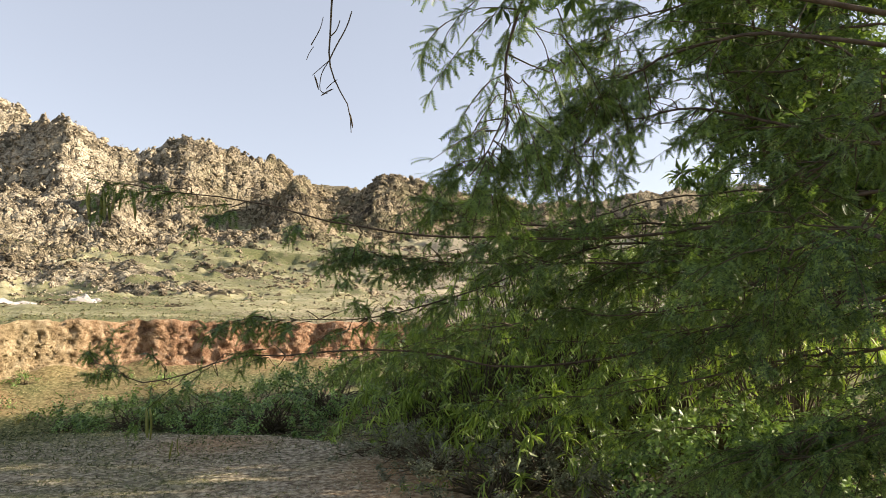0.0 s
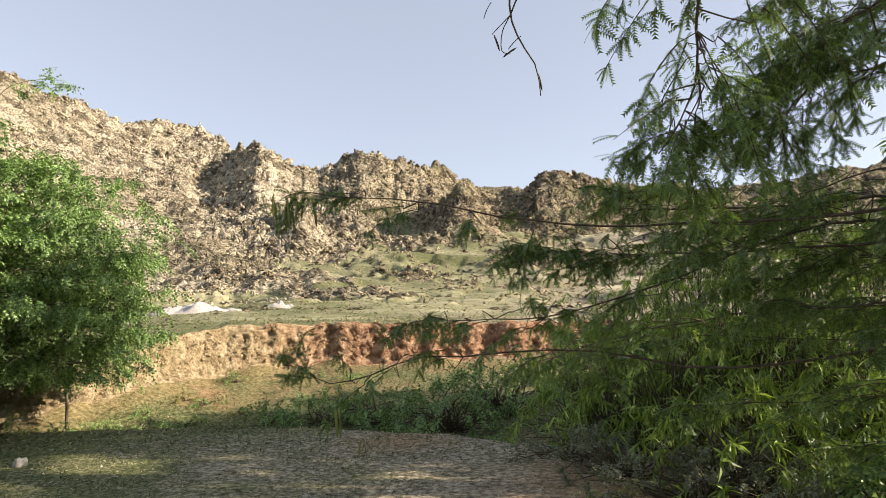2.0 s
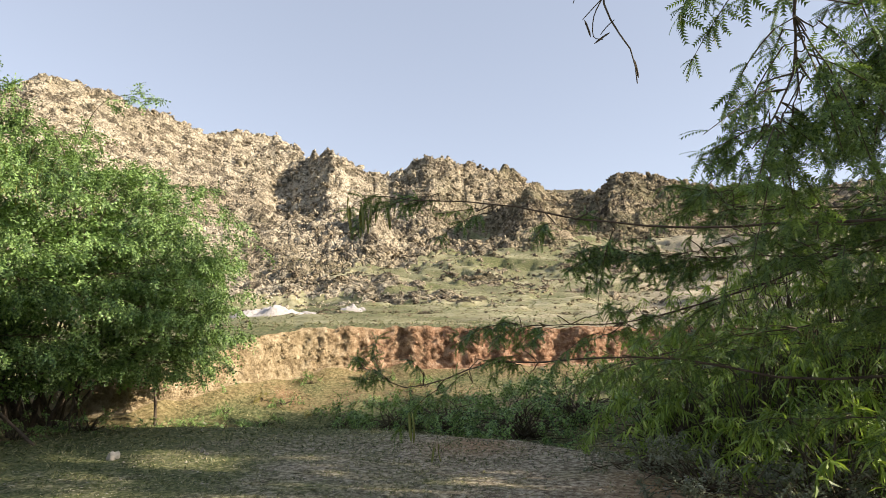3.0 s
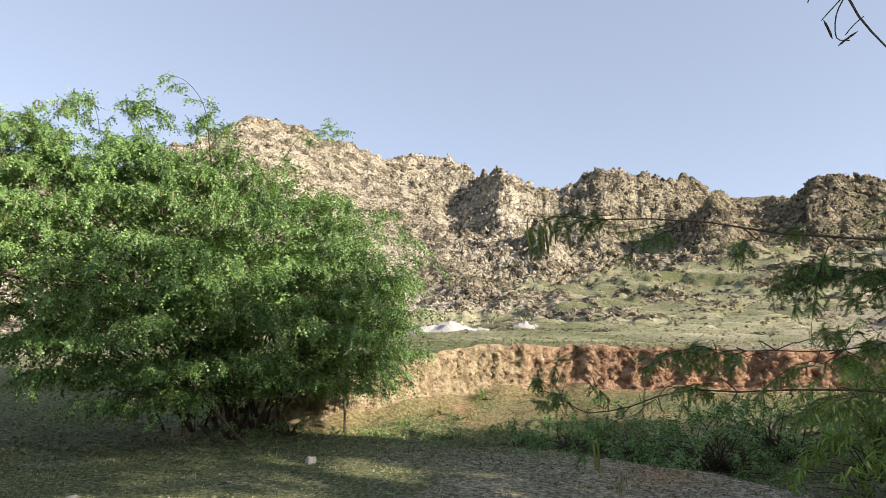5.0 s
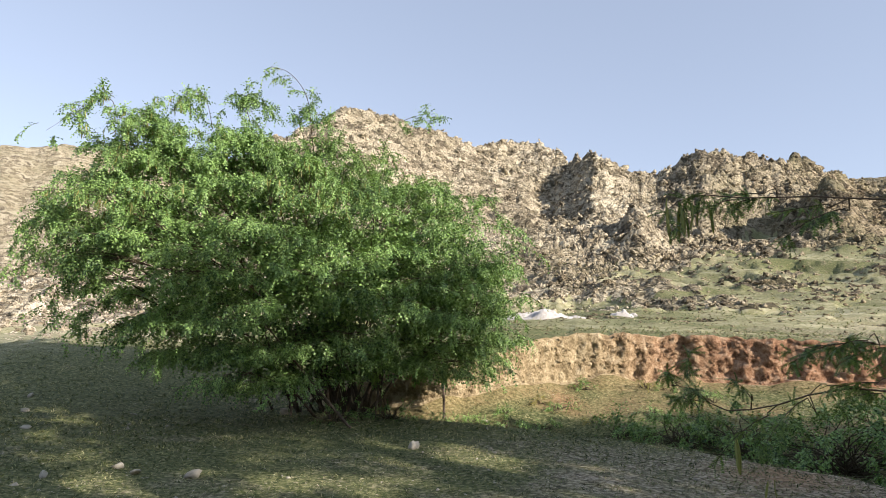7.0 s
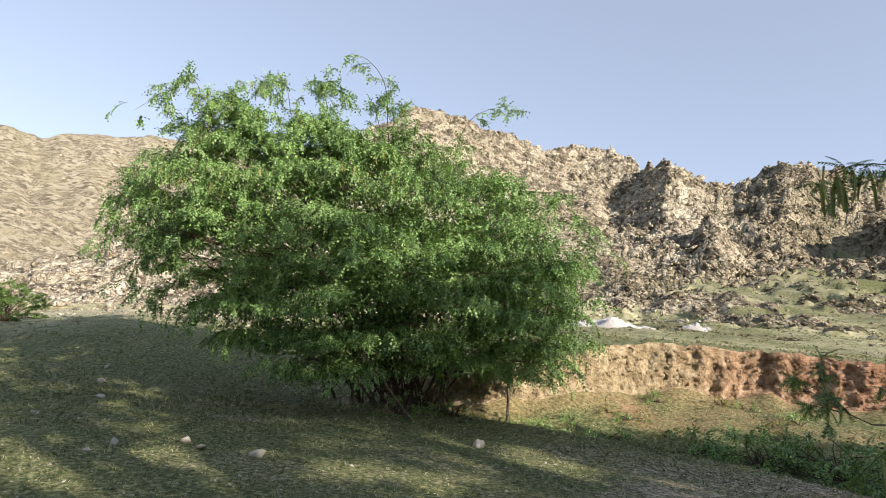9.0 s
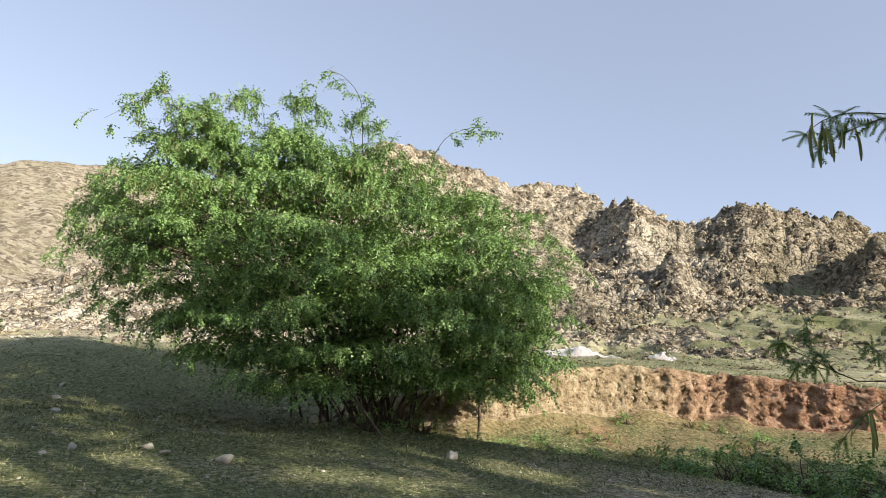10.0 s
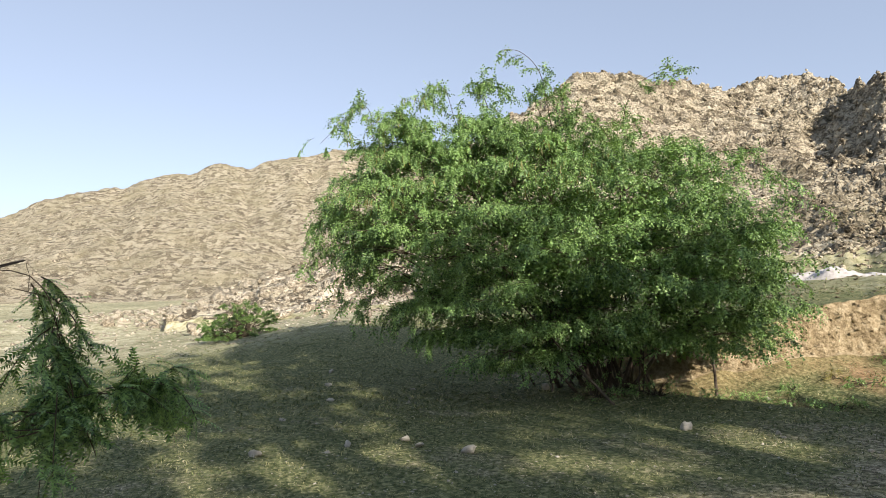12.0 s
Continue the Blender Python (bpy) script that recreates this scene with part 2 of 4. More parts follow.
def land(az, r):
    """Height, and the weight of rock, at azimuth and distance."""
    x, y = -r * np.sin(np.radians(az)), r * np.cos(np.radians(az))
    share, rb, rl = bank_share(az), bank_r(az), lip_r(az)
    # near ground, hollow, and the terrace above the bank
    foot = np.interp(az, [-60, 0, 16, 27, 34, 40, 43, 47.5, 55], [0.5, 0.56, 0.62, 0.62, 0.52, 0.44, 0.36, 0.2, 0.05])
    top = np.interp(az, [-60, 0, 16, 27, 34, 38, 41, 44, 47.5, 52, 60], [1.5, 1.55, 1.64, 1.73, 1.74, 1.5, 1.2, 0.95, 0.8, 0.65, 0.3])
    hollow = -0.42 * step(rl, rl + 0.9, r)
    s = np.clip((r - rl - 0.9) / np.maximum(rb - rl - 0.9, 0.3), 0, 1)
    hollow = hollow + (foot + 0.42) * s ** 1.2
    top = top + 0.12 * fbm(az * 1.3, az * 0, 4, 0.6, 46) * np.exp(-np.abs(r - rb) / 0.5)
    talus = np.clip(0.1 + 0.3 * fbm(az * 0.35, az * 0, 2, 0.5, 44), 0, 0.22)
    wall = talus * step(-0.9, 0.1, r - rb) + (1 - talus) * step(-0.05, 0.26, r - rb)
    z_right = hollow * (1 - wall) + wall * (top + np.interp(az, [35, 41, 50, 56], [0, 0.17, 0.17, 0]) * np.clip(r - rb, 0, 2.5) + 0.035 * (r - rb) + 0.012 * np.maximum(r - 28, 0))
    up = np.interp(az, [-60, 5, 10, 30, 36, 60], [0.13, 0.16, 0.19, 0.19, 0.12, 0.03])
    z_right = z_right + up * np.maximum(r - 40, 0) * np.interp(r, [40, 60], [0.4, 1.0])
    rise_left = np.interp(az, [48, 56, 70, 78, 84, 90, 98, 110], [1.0, 1.3, 1.4, 1.3, 0.85, 0.45, 0.1, 0.0])
    z_left = rise_left * step(13.2, 25, r) + 0.012 * np.maximum(r - 22, 0) + 0.035 * np.maximum(r - 55, 0)
    z = z_left + (z_right - z_left) * share
    # hills
    el = np.interp(az, RIDGE_AZ, RIDGE_EL) - 0.05 + 0.45 * fbm(az * 0.55, az * 0, 4, 0.6, 3)
    r1 = np.interp(az, _A, RIDGE_R_EASED)
    rf = np.interp(az, [-60, 5, 12, 22, 30, 36, 44, 60, 75, 92], [95, 85, 74, 74, 66, 56, 50, 46, 40, 45])
    h1 = EYE_Z + r1 * np.tan(np.radians(el))
    zf = EYE_Z + rf * np.tan(np.radians(np.interp(az, [-60, 5, 12, 22, 30, 38, 44, 75, 92], [6.2, 6.4, 7.9, 7.7, 7.0, 4.6, 2.6, 0.2, 0])))
    s = (r - rf) / (r1 - rf)
    inside = np.clip(s, 0, 1)
    hill = zf + (h1 - zf) * (0.45 * inside + 0.55 * inside ** 1.35)
    hill = np.where(s > 1, h1 - 0.45 * (r - r1), hill)
    hill = np.where(s < 0, zf - 0.4 * (rf - r), hill)
    for a0, r0, wa, wr, h in ((28.8, 74, 1.7, 5, 5.0), (14.2, 88, 2.0, 9, 7.0), (19.5, 90, 3.0, 9, -5.5), (36.9, 100, 1.3, 16, -3.0), (48, 75, 3, 12, 1.6), (6, 105, 4, 12, 4)):
        hill = hill + h * np.exp(-((az - a0) / wa) ** 2 - ((r - r0) / wr) ** 2)
    hill = np.where(az < 92, hill, -99.0)
    far_el = np.interp(az, FAR_AZ, FAR_EL) + 0.35 * fbm(az * 0.5, az * 0, 4, 0.6, 9)
    h2 = EYE_Z + 265 * np.tan(np.radians(far_el))
    s2 = np.clip((r - 135) / 130.0, 0, 1)
    far_foot = 5.5 + 0.3 * np.minimum(r - 135, 0)
    fh = far_foot + (h2 - 5.5) * (0.6 * s2 + 0.4 * s2 ** 1.5) + 7 * fbm(az * 0.16, r * 0.012, 3, 0.5, 21) * np.sin(np.pi * s2)
    fh = np.where(r > 265, h2 - 0.4 * (r - 265), fh)
    fh = np.where((az < 50) | (az > 150), -99.0, fh)
    rise = np.maximum(hill, fh)
    rocky = step(-0.4, 1.2, rise - z)
    base = np.maximum(z, rise)
    # relief: ribs, outcrops, blocks
    far_scale = np.where(fh > hill, 2.0, 1.0)
    f1, f2, c = worley(x * 0.55 / far_scale, y * 0.55 / far_scale + base * 0.3, 60)
    g1, g2, d = worley(x * 0.13, y * 0.13 + base * 0.08, 70)
    jag = 1.1 * fbm(x * 0.75 / far_scale, y * 0.75 / far_scale + base * 0.5, 3, 0.7, 65)
    e1, e2, _ = worley(x * 0.95 / far_scale + 0.2 * base, y * 0.95 / far_scale + base * 0.5, 75)
    smooth = np.interp(az, [33, 42], [1.0, 0.45]) * np.where(fh > hill, 0.0, 1.0)
    crack = 0.5 * smooth * step(0.22, 0.0, e2 - e1) + 0.7 * smooth * step(0.16, 0.0, f2 - f1)
    rough = 0.3 * jag - crack + 0.8 * (c - 0.5) * np.clip((f2 - f1) * 4, 0, 1) + 1.1 * smooth * (d - 0.45) * np.clip((g2 - g1) * 3, 0, 1) + 1.8 * fbm(x * 0.07, y * 0.07, 5, 0.55, 80)
    base = base + np.where(fh > hill, 0.75, 1.15) * rocky * rough * np.clip(r / 95.0, 0.35, 1.3)
    # outcrops on the terrace
    o = step(0.14, 0.34, fbm(x * 0.12, y * 0.22, 4, 0.65, 33)) * step(31, 42, r) * (1 - rocky) * step(46, 40, az)
    base = base + o * (0.05 + 0.3 * c + 0.4 * jag)
    # low scarps across the terrace
    n = grain(x * 0.075, y * 0.13, 4, 0.55, 180)
    ledge = step(-0.22, -0.18, n) + step(-0.03, 0.0, n) + step(0.16, 0.2, n)
    base = base + 0.26 * (ledge - 1.7) * step(24, 34, r) * (1 - rocky) * step(50, 44, az) * np.clip(r / 40, 0.7, 1.5)
    base = base + (1 - rocky) * (0.05 * grain(x * 0.5, y * 0.5, 3, 0.5, 90) + (0.8 * fbm(x * 0.08, y * 0.08, 4, 0.5, 95) + 0.5 * np.abs(fbm(x * 0.22, y * 0.3, 3, 0.5, 97))) * step(17, 36, r) * share)
    return base, np.clip(rocky + o, 0, 1)


def pale_rock_share(az, x, y):
    """Weight of the paler rock colour: none at azimuth 12, most from 34 on, in patches."""
    return np.clip(np.interp(az, [12, 34, 60, 90], [0, 1, 1, 1]) * (0.8 + 0.9 * grain(x * 0.1, y * 0.1, 3, 0.5, 220)), 0, 1)


def ground_z(x, y):
    az, r = np.degrees(np.arctan2(-np.asarray(x, float), np.asarray(y, float))), np.hypot(x, y)
    return land(az, r)[0]


def furrows(a, z):
    """How far the cut face of the bank stands back, by azimuth and height."""
    f = 0.1 * fbm(a * 0.6, z * 0.4, 3, 0.55, 120) + 0.07 * fbm(a * 8, z * 11, 3, 0.8, 137) + 0.055 * fbm(a * 2.8, z * 6.0, 5, 0.8, 130) + 0.05 * fbm(a * 2.3 + 1.2 * z, z * 1.6, 4, 0.7, 139) + 0.08 * fbm(a * 0.9, z * 0.5, 3, 0.6, 135)
    f = f + 0.15 * np.exp(-((a - 29.3 + 0.8 * (z - 1)) / 0.6) ** 2) + 0.12 * np.exp(-((a - 25.6) / 0.45) ** 2)
    return f


def build_land():
    az = np.concatenate([np.arange(-178, -44, 4.0), np.arange(-43, -20, 0.45), np.arange(-20, 107, 0.235), np.arange(107.5, 125, 0.8), np.arange(127, 179, 4.0)])
    n1, n2, n3 = 160, 36, 380
    rb = bank_r(az)[:, None]
    r = np.concatenate([
        np.exp(np.log(0.05) + (np.log(rb - 0.12) - np.log(0.05)) * np.linspace(0, 1, n1, endpoint=False) ** 0.45),
        rb - 0.12 + 0.42 * np.linspace(0, 1, n2, endpoint=False),
        np.exp(np.log(rb + 0.30) + (np.log(480) - np.log(rb + 0.30)) * np.linspace(0, 1, n3) ** 0.92)], 1)
    a = np.broadcast_to(az[:, None], r.shape)
    z, rocky = land(a, r)
    # the cut face of the bank: furrows and crumbled blocks push it in and out
    wall = bank_share(a) * step(-0.08, 0.03, r - rb) * step(0.3, 0.16, r - rb)
    rr = r + wall * furrows(a, z)
    x, y = -rr * np.sin(np.radians(a)), rr * np.cos(np.radians(a))
    verts = np.stack([x, y, z], -1).reshape(-1, 3)
    na, nr = r.shape
    idx = np.arange(na * nr).reshape(na, nr)
    nxt = np.roll(idx, -1, 0)
    quads = np.stack([idx[:, :-1], idx[:, 1:], nxt[:, 1:], nxt[:, :-1]], -1)
    rm = r[:, :-1]
    am = a[:, :-1]
    k = np.zeros(rm.shape, int)
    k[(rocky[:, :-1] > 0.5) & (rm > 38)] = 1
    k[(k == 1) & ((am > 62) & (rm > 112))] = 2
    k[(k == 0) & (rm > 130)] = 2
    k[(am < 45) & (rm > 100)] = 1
    k[:, n1:n1 + n2 - 4][(am[:, n1:n1 + n2 - 4] < 57) & (am[:, n1:n1 + n2 - 4] > -42)] = 3
    # more grass to the left, its darker green also painting in the deep shade
    turf = 0.42 + 0.55 * step(-1, -6, x) + 0.25 * step(-6, -10, x) - 0.15 * step(17.5, 24, r) * step(58, 52, a) - 0.22 * step(58, 66, a) * step(20, 28, r) - 0.1 * np.exp(-((a - 22) / 16) ** 2 - ((r - 8) / 3.5) ** 2) + 0.35 * grain(x * 0.9, y * 0.9, 4, 0.6, 161) + 0.62 * step(lip_r(a), lip_r(a) + 0.6, r) * step(rb, rb - 0.6, r) * step(56, 50, a)
    # dry pale ground; on the left flat the colour also carries sunlit brightness
    pale = (0.72 + 0.5 * grain(x * 0.1, y * 0.1, 3, 0.6, 166)) * step(62, 68, a) * step(19, 27, r) + (0.26 + 0.6 * grain(x * 0.12, y * 0.3, 3, 0.6, 165)) * step(55, 45, a) * step(17.5, 24, r)
    lip = lip_r(a)
    ochre = np.clip(0.12 + 0.9 * grain(x * 0.8, y * 0.8, 4, 0.6, 171), 0, 1) * step(56, 46, a) * step(lip + 0.2, lip + 1.2, r) * step(rb + 0.4, rb, r)
    ochre = np.maximum(ochre, 0.42 * step(rb - 1.3, rb - 0.3, r + 0.5 * grain(x * 0.9, y * 0.9, 3, 0.6, 172)) * step(rb + 0.3, rb, r) * step(56, 50, a) * step(-45, -40, a))
    for px, py, pr in ((-0.0, 6.7) + (1.0,), (-10.3, 7.4) + (0.45,), (-0.2, 7.1) + (0.8,), (-3.0, 8.8) + (0.7,)):
        ochre = np.maximum(ochre, 0.95 * np.exp(-((x - px) ** 2 + (y - py) ** 2) / pr ** 2))
    for code, (name, mat, label, cat) in enumerate((
            ("ground", SOIL, "dry stony soil with thin olive grass", "ground"),
            ("rocky_hill", ROCK, "steep brown hillside of broken rock", "hill"),
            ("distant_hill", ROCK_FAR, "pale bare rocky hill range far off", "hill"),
            ("earth_bank", CLAY, "crumbling red and tan clay bank", "bank"))):
        q = quads[k == code]
        used, flat = np.unique(q, return_inverse=True)
        me = quad_mesh(name, verts[used], flat.reshape(-1, 4), mat, smooth=code in (0,))
        if code == 0:
            at = me.attributes.new("turf", "FLOAT", "POINT")
            at.data.foreach_set("value", turf.reshape(-1)[used].astype(np.float32))
            for key, weight in (("pale", pale), ("ochre", ochre)):
                me.attributes.new(key, "FLOAT", "POINT").data.foreach_set("value", weight.reshape(-1)[used].astype(np.float32))
        if code == 1:
            slope = pale_rock_share(a, x, y)
            me.attributes.new("pale_rock", "FLOAT", "POINT").data.foreach_set("value", slope.reshape(-1)[used].astype(np.float32))
        tagged(new(name, me), label, cat, kind="structure")


build_land()


# ---- stones and boulders ----
def ico():
    bm = bmesh.new()
    bmesh.ops.create_icosphere(bm, subdivisions=2, radius=1.0)
    v = np.array([p.co[:] for p in bm.verts])
    f = np.array([[w.index for w in g.verts] for g in bm.faces])
    bm.free()
    return v, f


ICO_V, ICO_F = ico()
bm = bmesh.new()
bmesh.ops.create_icosphere(bm, subdivisions=1, radius=1.0)
ICO1_V = np.array([p.co[:] for p in bm.verts])
ICO1_F = np.array([[w.index for w in g.verts] for g in bm.faces])
bm.free()


def boulder_shape(v, k):
    """A broken, many-sided block: a ball cut by a few random planes."""
    g = np.random.default_rng(k)
    v = v.copy()
    for _ in range(9):
        n = g.normal(size=3)
        n /= np.linalg.norm(n)
        d = g.uniform(0.45, 0.85)
        over = np.maximum(v @ n - d, 0)
        v -= over[:, None] * n
    v = v * (1, g.uniform(0.4, 0.95), g.uniform(0.3, 0.8)) + g.normal(size=v.shape) * 0.05
    tilt = np.array(Euler(g.normal(size=3) * (0.45, 0.45, 2.0)).to_matrix())
    return v @ tilt.T


def scatter_blocks(name, xs, ys, sizes, mat, label, category, sink=0.75, tall=1.0):
    shapes = [boulder_shape(ICO1_V, 200 + i) for i in range(14)]
    zs = ground_z(xs, ys)
    verts, faces, at = [], [], 0
    g = np.random.default_rng(len(xs))
    for x, y, z, s in zip(xs, ys, zs, sizes):
        a = g.uniform(0, 6.28)
        c, q = math.cos(a), math.sin(a)
        v = shapes[g.integers(14)] * s * (1, 1, tall)
        verts.append(np.stack([v[:, 0] * c - v[:, 1] * q + x, v[:, 0] * q + v[:, 1] * c + y, v[:, 2] + z + s * (0.5 - sink) * 0.6], 1))
        faces.append(ICO1_F + at)
        at += len(v)
    me = quad_mesh(name, np.concatenate(verts), np.concatenate(faces), mat)
    if mat is BOULDER:
        slope = np.where(np.hypot(xs, ys) > 36, pale_rock_share(np.degrees(np.arctan2(-xs, ys)), xs, ys), 0)
        me.attributes.new("pale_rock", "FLOAT", "POINT").data.foreach_set("value", np.repeat(slope, len(ICO1_V)).astype(np.float32))
    return tagged(new(name, me), label, category, kind="stuff")


def polar(az, r):
    return -r * np.sin(np.radians(az)), r * np.cos(np.radians(az))


def hill_blocks():
    n = 58000
    az = rng.uniform(-6, 92, n)
    r = rng.uniform(40, 185, n)
    z, rocky = land(az, r)
    keep = (rng.uniform(0, 1, n) < rocky * 0.95) & (r < np.interp(az, RIDGE_AZ, RIDGE_R) + 2)
    x, y = polar(az[keep], r[keep])
    s = np.exp(rng.normal(-1.36, 0.55, keep.sum())) * r[keep] / 95
    scatter_blocks("hillside_boulders", x, y, s, BOULDER, "loose brown boulders strewn over the hillside", "boulders", sink=0.9, tall=1.1)


def terrace_blocks():
    az, r = rng.uniform(-2, 48, 5000), rng.uniform(28, 78, 5000)
    x, y = polar(az, r)
    dense = fbm(x * 0.11, y * 0.2, 4, 0.6, 33)
    keep = dense > 0.15
    scatter_blocks("terrace_stones", x[keep], y[keep], np.exp(rng.normal(-2.1, 0.5, keep.sum())) * r[keep] / 55, BOULDER, "rough brown rocks along the grassy terrace", "rocks")


def ledge_rocks():
    """Rows of broken rock along the low scarps of the terrace."""
    az, r = rng.uniform(-2, 46, 60000), rng.uniform(27, 78, 60000)
    x, y = polar(az, r)
    n = grain(x * 0.075, y * 0.13, 4, 0.55, 180)
    near = np.minimum(np.minimum(np.abs(n + 0.2), np.abs(n + 0.015)), np.abs(n - 0.18))
    keep = (near < 0.012) & (land(az, r)[1] < 0.5) & (grain(x * 0.2, y * 0.2, 3, 0.6, 186) > -0.08)
    size = np.exp(rng.normal(-1.85, 0.5, keep.sum())) * r[keep] / 50
    scatter_blocks("ledge_rocks", x[keep], y[keep], size, BOULDER, "rows of broken brown rock along the grassy slope", "rocks", sink=0.6, tall=0.75)


def outcrops():
    """Low broken ledges that stand out of the terrace, each a cluster of blocks round its heart."""
    hearts = [(-28.0, 45.7), (-17.6, 38.6), (-21.7, 54.7), (-16.7, 50.4), (-13.0, 45.8), (-18.1, 31.6), (-19.6, 53.8), (-31.4, 71.7),
              (-23.6, 68.6), (-30.8, 40.7), (-31.1, 45.0), (-11.7, 47.8), (-20.8, 69.6), (-29.6, 60.4), (-31.7, 58.6), (-15.9, 40.9)]
    g = np.random.default_rng(17)
    for hx, hy in hearts:
        far = math.hypot(hx, hy)
        n = 34
        along, deep = g.normal(size=n) * far * 0.021, g.normal(size=n) * far * 0.008
        ux, uy = hy / far, -hx / far
        x, y = hx + ux * along + hx / far * deep, hy + uy * along + hy / far * deep
        ob = scatter_blocks("rock_outcrop", x, y, np.exp(g.normal(-1.25, 0.45, n)) * far / 55, BOULDER, "low broken brown rock ledge in the grass", "rock outcrop", tall=0.85)
        ob["kind"] = "stuff"


def apron_blocks():
    az, r = rng.uniform(66, 100, 1500), rng.uniform(38, 90, 1500)
    keep = r > np.interp(az, [68, 80, 90, 97], [37, 41, 48, 62])
    x, y = polar(az[keep], r[keep])
    scatter_blocks("pale_boulder_field", x, y, np.exp(rng.normal(-0.75, 0.5, keep.sum())), PALE, "pale weathered boulders at the hill's foot", "boulders")
    az, r = rng.uniform(66, 106, 2600), np.exp(rng.uniform(np.log(22), np.log(75), 2600))
    x, y = polar(az, r)
    scatter_blocks("pale_rubble", x, y, np.exp(rng.normal(-2.5, 0.6, 2600)) * r / 35, PALE, "small pale stones on the open flat", "stones")


def bank_clods():
    """Crumbled lumps of clay that stick out of the bank's cut face and lie along its foot."""
    g = np.random.default_rng(19)
    n = 2200
    az, u = g.uniform(-8, 54, n), g.uniform(0, 1, n)
    r = bank_r(az) - 0.05 + 0.27 * u
    z = land(az, r)[0]
    r = r + bank_share(az) * step(-0.08, 0.03, r - bank_r(az)) * furrows(az, z)
    x, y = polar(az, r)
    size = np.exp(g.normal(-3.7, 0.5, n))
    shapes = [boulder_shape(ICO1_V, 240 + i) for i in range(10)]
    v = np.concatenate([shapes[g.integers(10)] * s + (a, b, c) for a, b, c, s in zip(x, y, z, size)])
    f = (ICO1_F[None] + (np.arange(n) * len(ICO1_V))[:, None, None]).reshape(-1, 3)
    tagged(new("clay_clods", quad_mesh("clay_clods", v, f, CLAY)), "crumbled red clay lumps on the bank", "clods", kind="stuff")


def far_blocks():
    n = 4800
    az, r = rng.uniform(60, 108, n), rng.uniform(118, 262, n)
    rocky = land(az, r)[1]
    keep = rng.uniform(0, 1, n) < rocky
    x, y = polar(az[keep], r[keep])
    scatter_blocks("far_boulders", x, y, np.exp(rng.normal(-1.1, 0.5, keep.sum())), BOULDER, "boulders strewn over the distant hill", "boulders")


hill_blocks()
far_blocks()
terrace_blocks()
ledge_rocks()
outcrops()
apron_blocks()
bank_clods()


def pebbles():
    az, r = rng.uniform(-5, 85, 4500), np.exp(rng.uniform(np.log(2.6), np.log(13), 4500))
    x, y = polar(az, r)
    scatter_blocks("pebbles", x, y, np.exp(rng.normal(-4.45, 0.55, 4500)), STONE, "small pale pebbles strewn over the soil", "pebbles")


pebbles()

STONES = [  # x, y, half length, height against length
    (-8.35, 2.13, 0.12, 0.7), (-8.29, 2.89, 0.11, 0.75), (-7.88, 2.94, 0.09, 0.7), (-8.3, 1.0, 0.12, 0.6), (-12.31, 2.71, 0.12, 0.6), (-14.38, 3.06, 0.13, 0.5),
    (-11.61, 6.97, 0.12, 1.4), (-7.12, 6.45, 0.12, 1.05), (-7.3, 3.36, 0.11, 0.8), (-6.27, 7.17, 0.055, 0.8), (-6.09, 7.04, 0.05, 0.8), (-11.98, 4.17, 0.07, 0.5),
    (-15.8, 3.4, 0.14, 0.5), (-13.06, 4.6, 0.08, 0.5), (-10.49, 1.6, 0.07, 0.6), (-3.95, 2.06, 0.115, 0.75), (-3.78, 4.51, 0.08, 0.7), (-9.27, 10.37, 0.07, 0.8),
    (-4.0, 5.0, 0.05, 0.7), (-5.2, 7.3, 0.05, 0.7), (-15.1, 6.3, 0.09, 0.5)]
for i, (x, y, s, tall) in enumerate(STONES):
    v = boulder_shape(ICO_V, 300 + i) * s * (1.0, 1.0, 1.25 * tall)
    v[:, 2] += ground_z(x, y) + s * 0.2 * tall
    v[:, :2] += (x, y)
    tagged(new("stone", quad_mesh("stone", v, ICO_F, STONE)), "pale angular stone lying on thin grass", "stone", "stones on the grass")


BOULDERS = [((-35.6, 0.4), 0.75), ((-28.7, 0.9), 0.55), ((-60.6, -6.7), 0.8), ((-63.4, -5.6), 0.7), ((-43.8, -1.3), 0.6), ((-63.4, -3.8), 0.75), ((-56.3, 8.2), 1.1),
            ((-54.2, 5.6), 0.9), ((-42.9, 7.3), 0.8), ((-41.1, 5.4), 0.7), ((-48.4, 9.9), 1.0), ((-49.9, 3.6), 0.8), ((-65.8, 11.9), 1.2), ((-52.0, 11.3), 0.9), ((-147.6, 8.7), 0.9), ((-67.5, -0.6), 0.6)]
for i, ((x, y), s) in enumerate(BOULDERS):
    v = boulder_shape(ICO_V, 400 + i) * s
    v[:, 2] += ground_z(x, y) + s * 0.15
    v[:, :2] += (x, y)
    tagged(new("boulder", quad_mesh("boulder", v, ICO_F, PALE)), "pale weathered boulder at the foot of the hill", "boulder", "boulders at the hill's foot")


